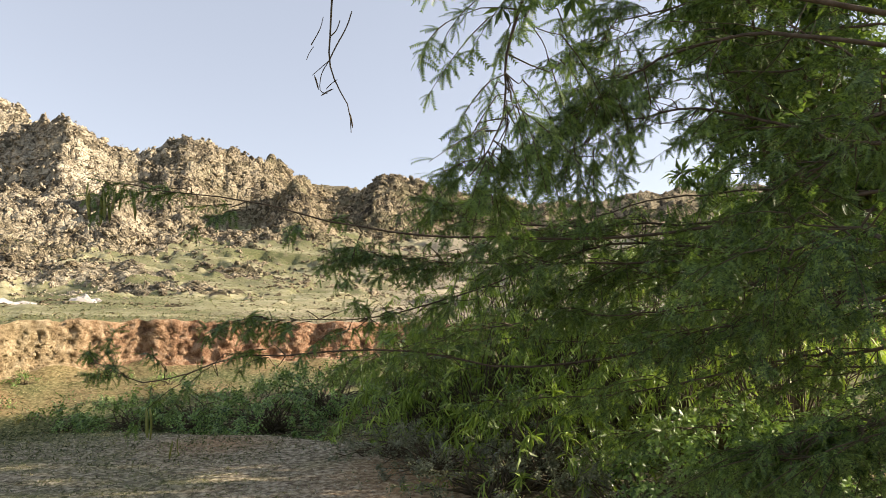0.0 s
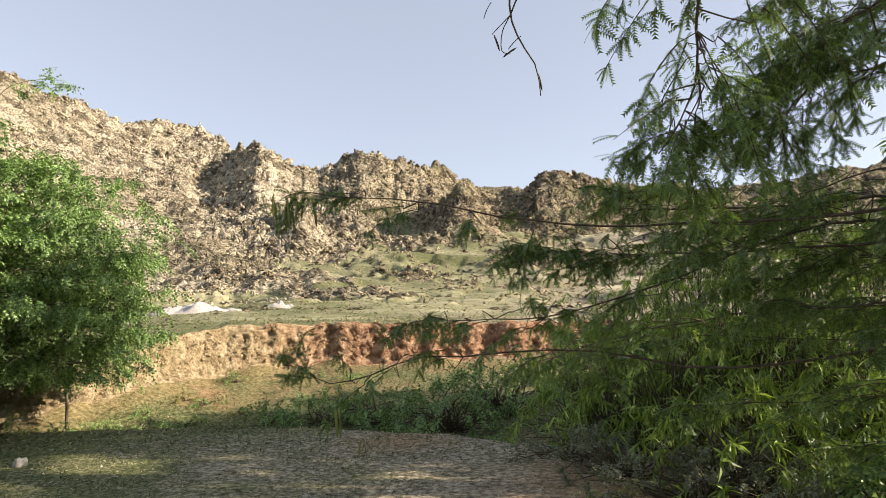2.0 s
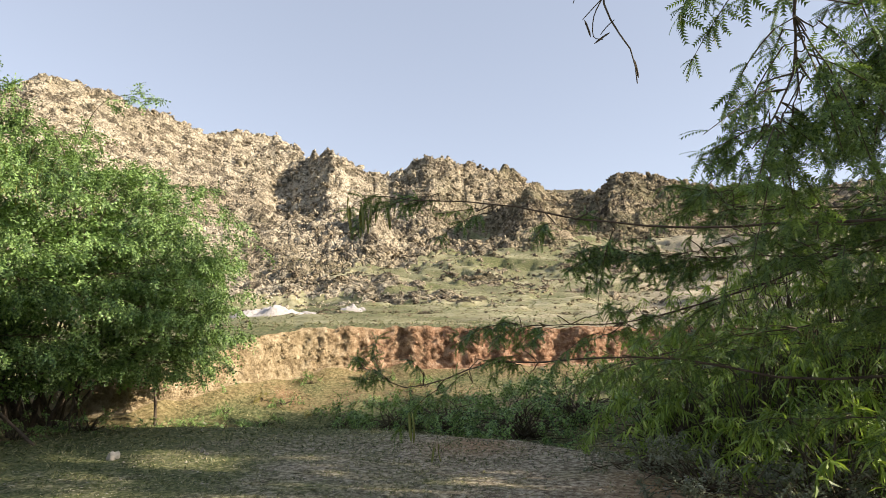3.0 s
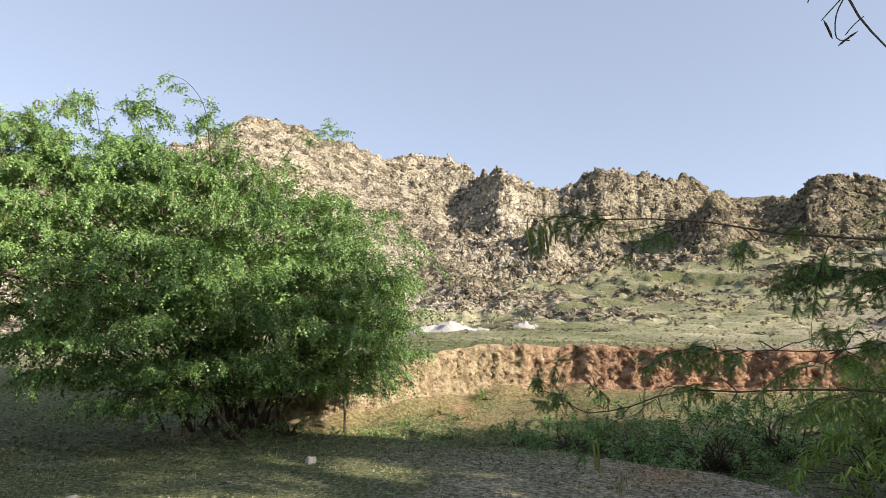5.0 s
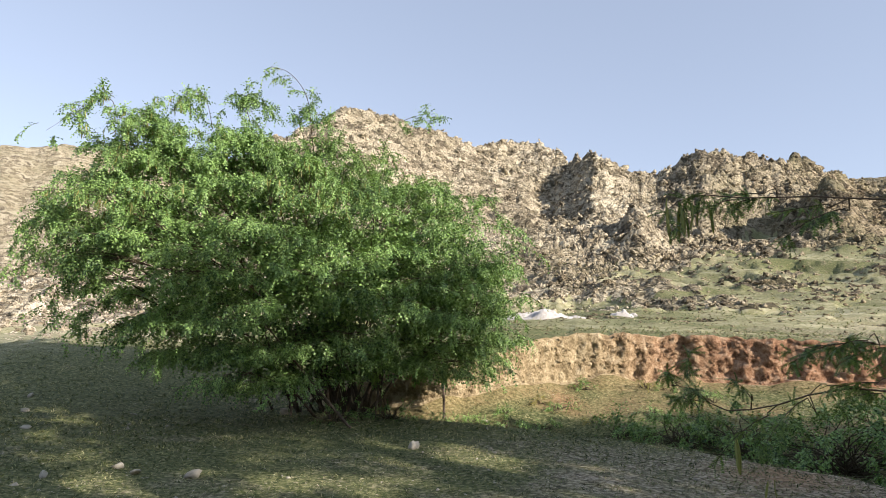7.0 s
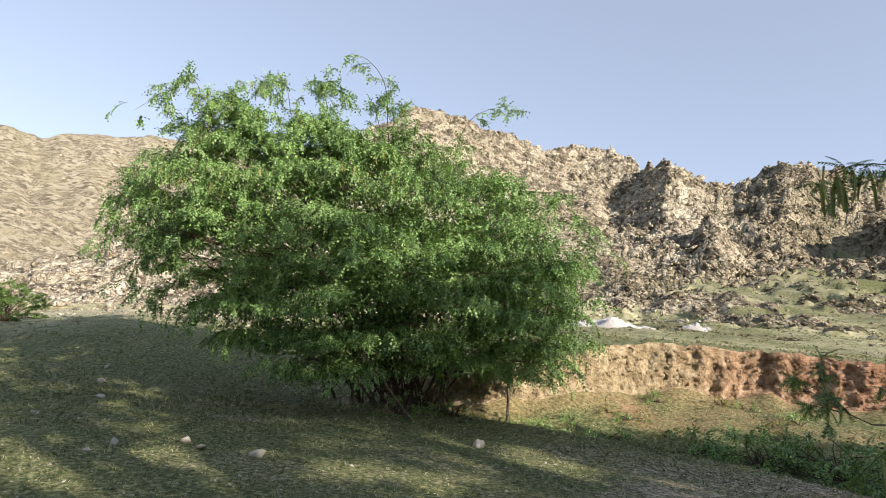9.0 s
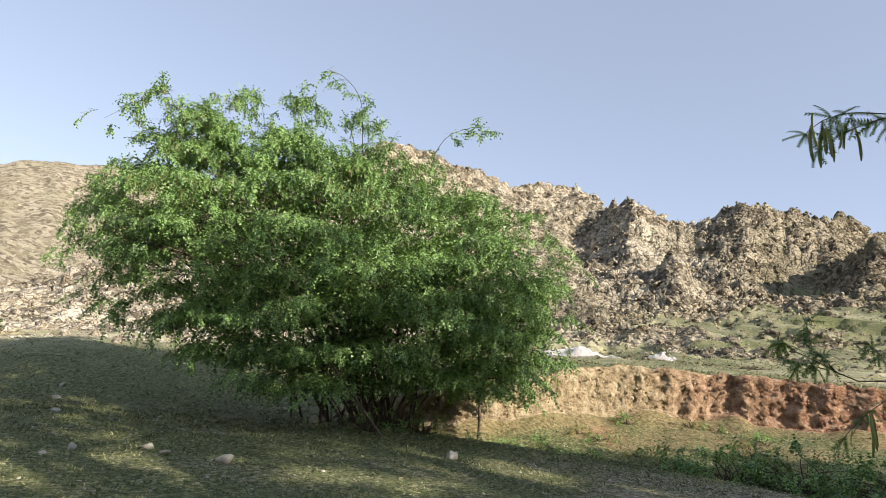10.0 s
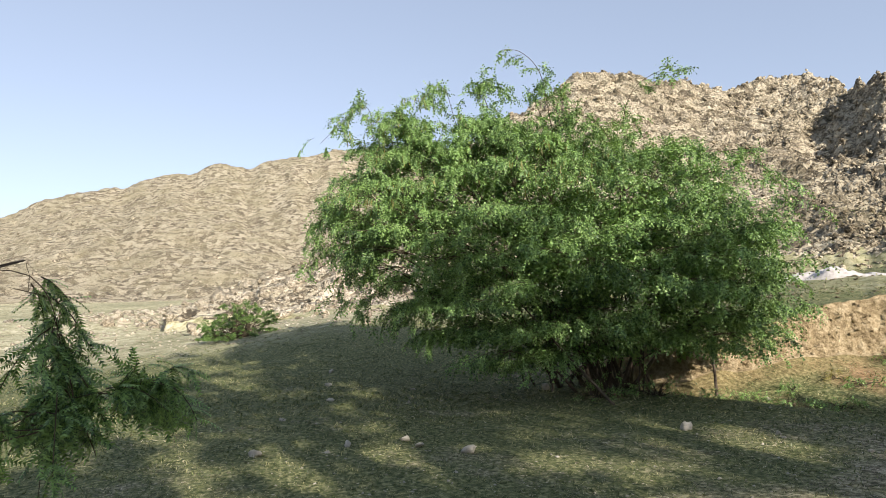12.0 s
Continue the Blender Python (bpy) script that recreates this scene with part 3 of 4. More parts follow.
def sand_heap(az, r, long, tall, k):
    n = 44
    u, w = np.meshgrid(np.linspace(-1, 1, n), np.linspace(-1, 1, n // 2), indexing="ij")
    x0, y0 = polar(az, r)
    c, s = math.cos(radians(az)), math.sin(radians(az))
    lx, ly = u * long, w * long * 0.45
    x, y = x0 + lx * c - ly * s, y0 + lx * s + ly * c
    h = np.clip(1 - u ** 2 - w ** 2, 0, 1) ** 0.6 * tall * (1 + 1.1 * fbm(u * 2.6 + k, w * 1.6, 4, 0.6, 140 + k))
    z = ground_z(x, y) + h - 0.06
    idx = np.arange(u.size).reshape(u.shape)
    q = np.stack([idx[:-1, :-1], idx[1:, :-1], idx[1:, 1:], idx[:-1, 1:]], -1).reshape(-1, 4)
    tagged(new("sand_mound", quad_mesh("sand_mound", np.stack([x, y, z], -1).reshape(-1, 3), q, SAND, True)), "low mound of white sand on the terrace", "sand mound", "mounds of sand")


sand_heap(37.0, 30, 2.1, 0.42, 1)
sand_heap(30.2, 30, 0.65, 0.22, 2)


# ---- plants ----
def unit(v):
    return v / np.maximum(np.linalg.norm(v, axis=-1, keepdims=True), 1e-9)


def spline(ctrl, n):
    """A smooth line through a few points."""
    p = np.asarray(ctrl, float)
    p = np.concatenate([[2 * p[0] - p[1]], p, [2 * p[-1] - p[-2]]])
    t = np.linspace(0, len(p) - 3 - 1e-6, n)
    i, f = t.astype(int), (t % 1)[:, None]
    a, b, c, d = p[i], p[i + 1], p[i + 2], p[i + 3]
    return 0.5 * (2 * b + (c - a) * f + (2 * a - 5 * b + 4 * c - d) * f ** 2 + (3 * b - a - 3 * c + d) * f ** 3)


def tubes(lines, sides=5):
    """Verts and quads of tapering tubes: rows of (points, first radius, last radius)."""
    vs, qs, at = [], [], 0
    ring = np.linspace(0, 2 * np.pi, sides, endpoint=False)
    for pts, r0, r1 in lines:
        n = len(pts)
        d = unit(np.gradient(pts, axis=0))
        side = unit(np.cross(d, (0.31, 0.17, 0.93)))
        up = np.cross(side, d)
        rad = np.linspace(r0, r1, n)[:, None, None]
        v = pts[:, None] + rad * (np.cos(ring)[None, :, None] * side[:, None] + np.sin(ring)[None, :, None] * up[:, None])
        idx = at + np.arange(n * sides).reshape(n, sides)
        nx = np.roll(idx, -1, 1)
        qs.append(np.stack([idx[:-1], nx[:-1], nx[1:], idx[1:]], -1).reshape(-1, 4))
        vs.append(v.reshape(-1, 3))
        at += n * sides
    return np.concatenate(vs), np.concatenate(qs)


def strip_leaf():
    """A leaf for plants farther off: three narrow bent strips."""
    vs, qs = [], []
    for turn, lift in ((-0.9, 0.0), (0.0, 0.06), (0.9, 0.05)):
        c, s = math.cos(turn), math.sin(turn)
        at = len(vs)
        for x, w, z in ((0.05, 0, 0), (0.5, -0.12, lift), (1.0, 0, lift - 0.3), (0.5, 0.12, lift)):
            vs.append((x * c - w * s, x * s + w * c, z))
        qs.append([at, at + 1, at + 2, at + 3])
    return np.array(vs), np.array(qs)


def blade_leaf():
    """A single long bent leaf."""
    v = [(0, -0.02, 0), (0, 0.02, 0), (0.5, -0.07, -0.05), (0.5, 0.07, -0.05), (1, -0.01, -0.3), (1, 0.01, -0.3)]
    return np.array(v), np.array([[0, 2, 3, 1], [2, 4, 5, 3]])


def pod_leaf():
    """A flat hanging seed pod with a swollen middle."""
    vs, qs = [], []
    for i, x in enumerate(np.linspace(0, 1, 6)):
        w = 0.055 * (1 if 0 < i < 5 else 0.25)
        vs += [(x, -w, 0.06 * math.sin(3 * x)), (x, 0, 0.025 + 0.06 * math.sin(3 * x)), (x, w, 0.06 * math.sin(3 * x)), (x, 0, -0.025 + 0.06 * math.sin(3 * x))]
    for i in range(5):
        for j in range(4):
            qs.append([4 * i + j, 4 * i + (j + 1) % 4, 4 * i + 4 + (j + 1) % 4, 4 * i + 4 + j])
    return np.array(vs), np.array(qs)


def feather_leaf(pairs, pinnae):
    """A feathered leaf along +x, one long: each pinna a midrib with pairs of slim pointed leaflets."""
    vs, ts = [], []

    def tri(*corners):
        ts.append([len(vs), len(vs) + 1, len(vs) + 2])
        vs.extend(corners)

    for turn in ((0.0,), (-0.42, 0.42))[pinnae - 1]:
        c, s = math.cos(turn), math.sin(turn)

        def put(x, y, z):
            return (x * c - y * s, x * s + y * c, z - 0.3 * x * x)

        tri(put(0, -0.012, 0), put(1, 0, 0), put(0, 0.012, 0))
        for i in range(pairs):
            x = 0.1 + 0.88 * i / (pairs - 1)
            half, long = 0.46 / pairs, (0.19 if pairs > 6 else 0.24) * (1 - 0.5 * abs(x - 0.45))
            for sign in (-1, 1):
                tri(put(x - half, 0, 0), put(x + half * 0.8, 0, 0), put(x + half * 0.3 + long * 0.4, sign * long, -0.04))
    return np.array(vs), np.array(ts)


GRASS_BLADE = np.array([(0, -0.08, 0), (0.5, -0.1, -0.05), (1, 0, -0.25), (0.5, 0.1, -0.05)]), np.array([[0, 1, 2, 3]])
FEATHER, TUFT, STRIP, BLADE, PODS = feather_leaf(8, 2), feather_leaf(3, 1), strip_leaf(), blade_leaf(), pod_leaf()


def leaves(template, pos, way, size, gen):
    """One copy of the template at each place, along its way, at its size."""
    tv, tq = template
    way = unit(way)
    side = unit(np.cross(way, unit(gen.normal(size=way.shape) * 0.45 + (0, 0, 1))))
    up = np.cross(side, way)
    v = pos[:, None] + size[:, None, None] * (tv[None, :, 0:1] * way[:, None] + tv[None, :, 1:2] * side[:, None] + tv[None, :, 2:3] * up[:, None])
    q = tq[None] + (np.arange(len(pos)) * len(tv))[:, None, None]
    return v.reshape(-1, 3), q.reshape(-1, tq.shape[1])


def sprays(roots, heads, length, count, size, gen, droop=0.5):
    """Thin hanging twigs from each root along its head, and the places, ways and sizes of their leaves."""
    lines, pos, way, sz = [], [], [], []
    for p, h in zip(roots, heads):
        long = length * gen.uniform(0.6, 1.3)
        t = np.linspace(0, 1, 5)[:, None]
        bend = gen.normal(size=3) * 0.12 * long
        pts = p + h * long * t + bend * t * t + np.array((0, 0, -1.0)) * droop * long * t * t
        lines.append((pts, 0.0045 * length + 0.002, 0.0012))
        n = max(3, int(count * gen.uniform(0.7, 1.3)))
        u = gen.uniform(0.08, 1.0, n)
        i = np.minimum((u * 4).astype(int), 3)
        f = (u * 4 - i)[:, None]
        at = pts[i] * (1 - f) + pts[i + 1] * f
        d = unit(pts[i + 1] - pts[i])
        pos.append(at)
        way.append(d * 0.5 + gen.normal(size=(n, 3)) * 0.55 + np.array((0, 0, -0.3)))
        sz.append(size * gen.uniform(0.65, 1.25, n))
    return lines, np.concatenate(pos), np.concatenate(way), np.concatenate(sz)


def big_bush():
    g = np.random.default_rng(11)
    base = np.array((-11.3, 8.05, 0.0))
    base[2] = ground_z(base[0], base[1])
    bush = thing("mesquite_bush", (0, 0, 0), "wide green feathery thorn bush on thin grass", "bush")

    def at(az, el, d):
        return np.array((*polar(az, d), EYE_Z + d * math.tan(radians(el))))

    lobes = [  # azimuth, elevation, distance, radius
        (60, 7.4, 13.0, 2.1), (51, 6.4, 13.0, 1.9), (46, 4.6, 13.2, 1.35), (68, 7.4, 13.4, 2.0), (72.3, 7.6, 13.6, 1.05),
        (56, 9.5, 13.4, 1.5), (63, 10, 13.5, 1.4), (69.5, 9.6, 13.5, 1.3), (50.5, 8.6, 13.7, 1.2), (66.5, 13, 13.5, 0.85), (72.2, 12.2, 13.5, 0.8), (60, 13, 13.4, 0.85), (62.5, 15.5, 13.3, 0.6), (70.5, 15.2, 13.4, 0.6), (48, 2.8, 12.6, 1.25), (55, 1.8, 12.6, 1.4),
        (66.5, 2.3, 13.0, 1.3), (48, 0.5, 13.0, 1.0), (60, 2.8, 12.2, 1.3), (56, -1.4, 12.4, 1.0),
        (65.5, -0.6, 12.6, 0.9), (61, -2.0, 12.2, 0.9), (43.8, 2.0, 13.2, 0.85), (44.6, -0.8, 13.3, 0.7), (68, 2.4, 13.2, 0.9), (51, -1.4, 12.7, 0.9), (58, 4.6, 12.0, 1.4),
        (52.5, 4.1, 12.2, 1.3), (47, -1.4, 13.0, 0.8)]
    hearts = np.array([at(az, el, d) for az, el, d, _ in lobes])
    radii = np.array([rad for *_, rad in lobes]) * 0.9
    roots, heads, links, stems = [], [], [], []
    for c in hearts:
        foot = base + np.array((*g.normal(size=2) * 0.42, 0))
        mid = foot + (c - foot) * np.array((0.35, 0.35, 0.55)) + g.normal(size=3) * 0.15
        stem = spline([foot - (0, 0, 0.1), mid, c - (c - mid) * 0.08], 14)
        stems.append(stem)
        v, q = tubes([(stem, 0.042 if c[2] > 2 else 0.016, 0.008)], 7)
        part("stem", quad_mesh("stem", v, q, BARK, True), bush)
    # shelves of leaves stand all over the outside of the crown, with hollows between them
    shelves = []
    for _ in range(5200):
        i = g.integers(len(lobes))
        w = unit(g.normal(size=3))
        p = hearts[i] + w * radii[i] * (1, 1, 0.9)
        depth = (np.linalg.norm(p - hearts, axis=1) / radii).min()
        if w[2] < -0.55 or p[2] < 0.3 or depth < 0.84:
            continue
        if all(np.linalg.norm((p - o) * (1, 1, 1.6)) > 0.72 for o, *_ in shelves):
            shelves.append((p, w, i))
    for p, w, i in shelves:
        wide, n = g.uniform(0.26, 0.5), g.integers(20, 38)
        out = unit(w * (1, 1, 0.35) + g.normal(size=3) * 0.2)
        spot = p + g.normal(size=(n, 3)) * (wide, wide, wide * 0.2) * 0.75 - out * 0.1
        roots.append(spot)
        heads.append(unit(out + g.normal(size=(n, 3)) * (0.65, 0.65, 0.15)))
        s = stems[i][g.integers(6, 14)]
        arm = spline([s, (s + p) / 2 + g.normal(size=3) * 0.15 + (0, 0, 0.15), p - out * 0.1], 6)
        links.append((arm, 0.011, 0.004))
        links += [(spline([arm[4], (arm[4] + e) / 2 + (0, 0, 0.04), e], 4), 0.005, 0.003) for e in spot[::2]]
    # leaves inside the crown
    inner, inward = [], []
    for c, rad in zip(hearts, radii):
        n = int(420 * rad ** 2)
        w = unit(g.normal(size=(n, 3)))
        inner.append(np.maximum(c + w * rad * g.uniform(0.05, 0.74, n)[:, None], (-99, -99, 0.4)))
        inward.append(w * (1, 1, 0.3) + g.normal(size=w.shape) * 0.5)
    # arching boughs that make the ragged top: points by azimuth and elevation, distance, sprays
    for way, d, n in (
            (((70, 8), (73, 14.5), (74.5, 18.3), (78.4, 15)), 13.3, 42), (((68, 9), (69.8, 15), (71.5, 17.6), (73.5, 16.8)), 13.0, 36),
            (((64, 10), (66, 16), (67.3, 19.7), (69.5, 18.6)), 13.5, 40), (((62, 10), (63, 17), (63.8, 20), (61.5, 19)), 13.1, 40),
            (((57, 12), (57.8, 17), (58.4, 20.4), (60, 22.2), (61.7, 22.6)), 13.3, 11), (((57, 10), (58, 15.5), (59.1, 18.8), (57, 19)), 13.4, 32),
            (((52, 10), (53, 15), (55.4, 16.8), (57, 16)), 12.9, 34), (((50, 9), (51.5, 15), (50.4, 18.4), (47.3, 19.8)), 13.5, 17),
            (((45, 6), (46, 11.5), (42.2, 12.4), (40.2, 9.7)), 13.6, 22), (((75, 6), (77.2, 9.5), (78.8, 7.5), (79.2, 4)), 13.5, 16),
            (((72, 8), (75.6, 12.5), (78, 9.5), (78.7, 6)), 13.3, 34), (((48, 8), (49, 12.6), (47, 13.6), (44.5, 12)), 13.3, 34),
            (((66, 10), (67.5, 14), (69, 15.6), (71, 14.4)), 12.7, 34), (((60, 10), (61, 14.5), (62.5, 16.6), (65, 16)), 12.8, 36),
            (((54, 9), (55, 13.5), (53.5, 15.5), (51, 15)), 13.2, 34), (((71, 5), (74.5, 6.2), (76.4, 3.8), (76.8, 1.8)), 13.0, 20),
            (((47, 4), (43.5, 6.5), (41.6, 5), (41.2, 2.5)), 13.2, 34), (((48, 0.5), (44.5, 2), (42.2, 1), (41.6, -0.6)), 13.0, 28),
            (((69, 2), (72, 3), (74, 1.8), (74.6, 0.4)), 13.0, 18)):
        pts = [at(*p, d + 0.15 * k * g.normal()) for k, p in enumerate(way)]
        line = spline([base + (pts[0] - base) * 0.55, *pts], 24)
        links.append((line, 0.014, 0.003))
        i = g.integers(9, 24, n)
        dirs = unit(np.gradient(line, axis=0))[i]
        roots.append(line[i] + g.normal(size=(n, 3)) * (0.1, 0.1, 0.04))
        heads.append(unit(dirs * 0.7 + g.normal(size=(n, 3)) * (0.6, 0.6, 0.3)))
    for _ in range(22):
        foot = base + np.array((*g.normal(size=2) * 0.6, -0.08))
        out = np.array((*g.normal(size=2), 0))
        tip = foot + unit(out) * g.uniform(0.5, 2.0) + (0, 0, g.uniform(1.6, 3.0))
        v, q = tubes([(spline([foot, (foot + tip) / 2 + g.normal(size=3) * 0.15, tip], 9), g.uniform(0.016, 0.032), 0.008)], 6)
        part("stem", quad_mesh("stem", v, q, BARK, True), bush)
    v, q = tubes(links, 4)
    tagged(part("branch_mass", quad_mesh("branch_mass", v, q, TWIG), bush), kind="stuff")
    lines, pos, way, sz = sprays(np.concatenate(roots), np.concatenate(heads), 0.4, 22, 0.125, g, 0.34)
    v, q = tubes(lines, 3)
    tagged(part("twig_mass", quad_mesh("twig_mass", v, q, TWIG), bush), kind="stuff")
    pos[:, 2] = np.maximum(pos[:, 2], 0.08)
    inner, inward = np.concatenate(inner), np.concatenate(inward)
    pos, way, sz = np.concatenate([pos, inner]), np.concatenate([way, inward]), np.concatenate([sz, g.uniform(0.16, 0.26, len(inner))])
    v, q = leaves(TUFT, pos, way, sz, g)
    part("crown", quad_mesh("crown", v, q, LEAF), bush, "dense crown of small feathery leaves")
    dry = g.choice(len(lines) * 20, 7000)
    dry = dry[(pos[dry, 2] > 3.6) & (fbm(pos[dry, 0] * 0.8, pos[dry, 1] * 0.8 + pos[dry, 2], 3, 0.5, 210) > 0.1)]
    v, q = leaves(BLADE, pos[dry], way[dry] * 0.3 + (0, 0, -1.0), np.full(len(dry), 0.17), g)
    tagged(part("pod_mass", quad_mesh("pod_mass", v, q, LEAF_DRY), bush, "yellowed drooping seed pods"), kind="stuff")


big_bush()


def tree(name, base, limbs, label, category, leaf, mat, gen, per_limb, spray_len, count, size, trunk=0.14, fork=2.0, pods=None, droop=0.5, spread=0.55, start=0.3, group="", thick=0.05, wiggle=0.01, flat=0.65):
    """A trunk that forks into limbs given by a few points each, with side branches, sprays and leaves."""
    ob = thing(name, (0, 0, 0), label, category, group)
    b = np.array(base, float)
    top = b + (0.1, 0.05, fork)
    v, q = tubes([(spline([b - (0, 0, 0.2), (b + top) / 2 + (0.08, -0.05, 0), top], 10), trunk, trunk * 0.75)], 9)
    part("trunk", quad_mesh("trunk", v, q, BARK, True), ob)
    roots, heads, links = [], [], []
    for number, limb in enumerate(limbs):
        line = spline([top, *limb], 26)
        line[4:] += np.cumsum(gen.normal(size=(22, 3)), 0) * wiggle
        v, q = tubes([(line, thick, thick * 0.2)], 6)
        part("limb", quad_mesh("limb", v, q, BARK, True), ob)
        n = per_limb if np.isscalar(per_limb) else per_limb.get(number, per_limb["rest"])
        i = gen.integers(int(26 * start), 26, n)
        d = unit(np.gradient(line, axis=0))[i]
        w = unit(gen.normal(size=(n, 3)) * (1, 1, flat) + d * 0.8)
        reach = spread * min(1.0, 0.4 + n / 75) * gen.uniform(0.15, 1.0, n)[:, None] * (1.15 - i / 26.0)[:, None]
        p = line[i] + w * reach
        for k in range(n):
            links.append((spline([line[i[k]], (line[i[k]] + p[k]) / 2 + gen.normal(size=3) * 0.04, p[k]], 5), thick * 0.32, thick * 0.15))
        roots.append(p)
        heads.append(unit(w * (1, 1, 0.5) + d * 0.5))
        roots.append(line[-3:])
        heads.append(unit(np.tile(line[-1] - line[-4], (3, 1)) + gen.normal(size=(3, 3)) * 0.1))
    v, q = tubes(links, 4)
    tagged(part("branch_mass", quad_mesh("branch_mass", v, q, TWIG), ob), kind="stuff")
    lines, pos, way, sz = sprays(np.concatenate(roots), np.concatenate(heads), spray_len, count, size, gen, droop)
    v, q = tubes(lines, 3)
    tagged(part("twig_mass", quad_mesh("twig_mass", v, q, TWIG), ob), kind="stuff")
    v, q = leaves(leaf, pos, way, sz, gen)
    part("crown", quad_mesh("crown", v, q, mat), ob)
    for at, n, long in pods or ():
        p = np.array(at) + gen.normal(size=(n, 3)) * (0.05, 0.05, 0.02)
        for e in p:
            v, q = leaves(PODS, e[None], np.array([(0.0, 0.0, -1.0)]) + gen.normal(size=(1, 3)) * 0.12, long * gen.uniform(0.7, 1.1, 1), gen)
            part("seed_pod", quad_mesh("seed_pod", v, q, POD), ob, "yellow-green hanging seed pod")
    return ob


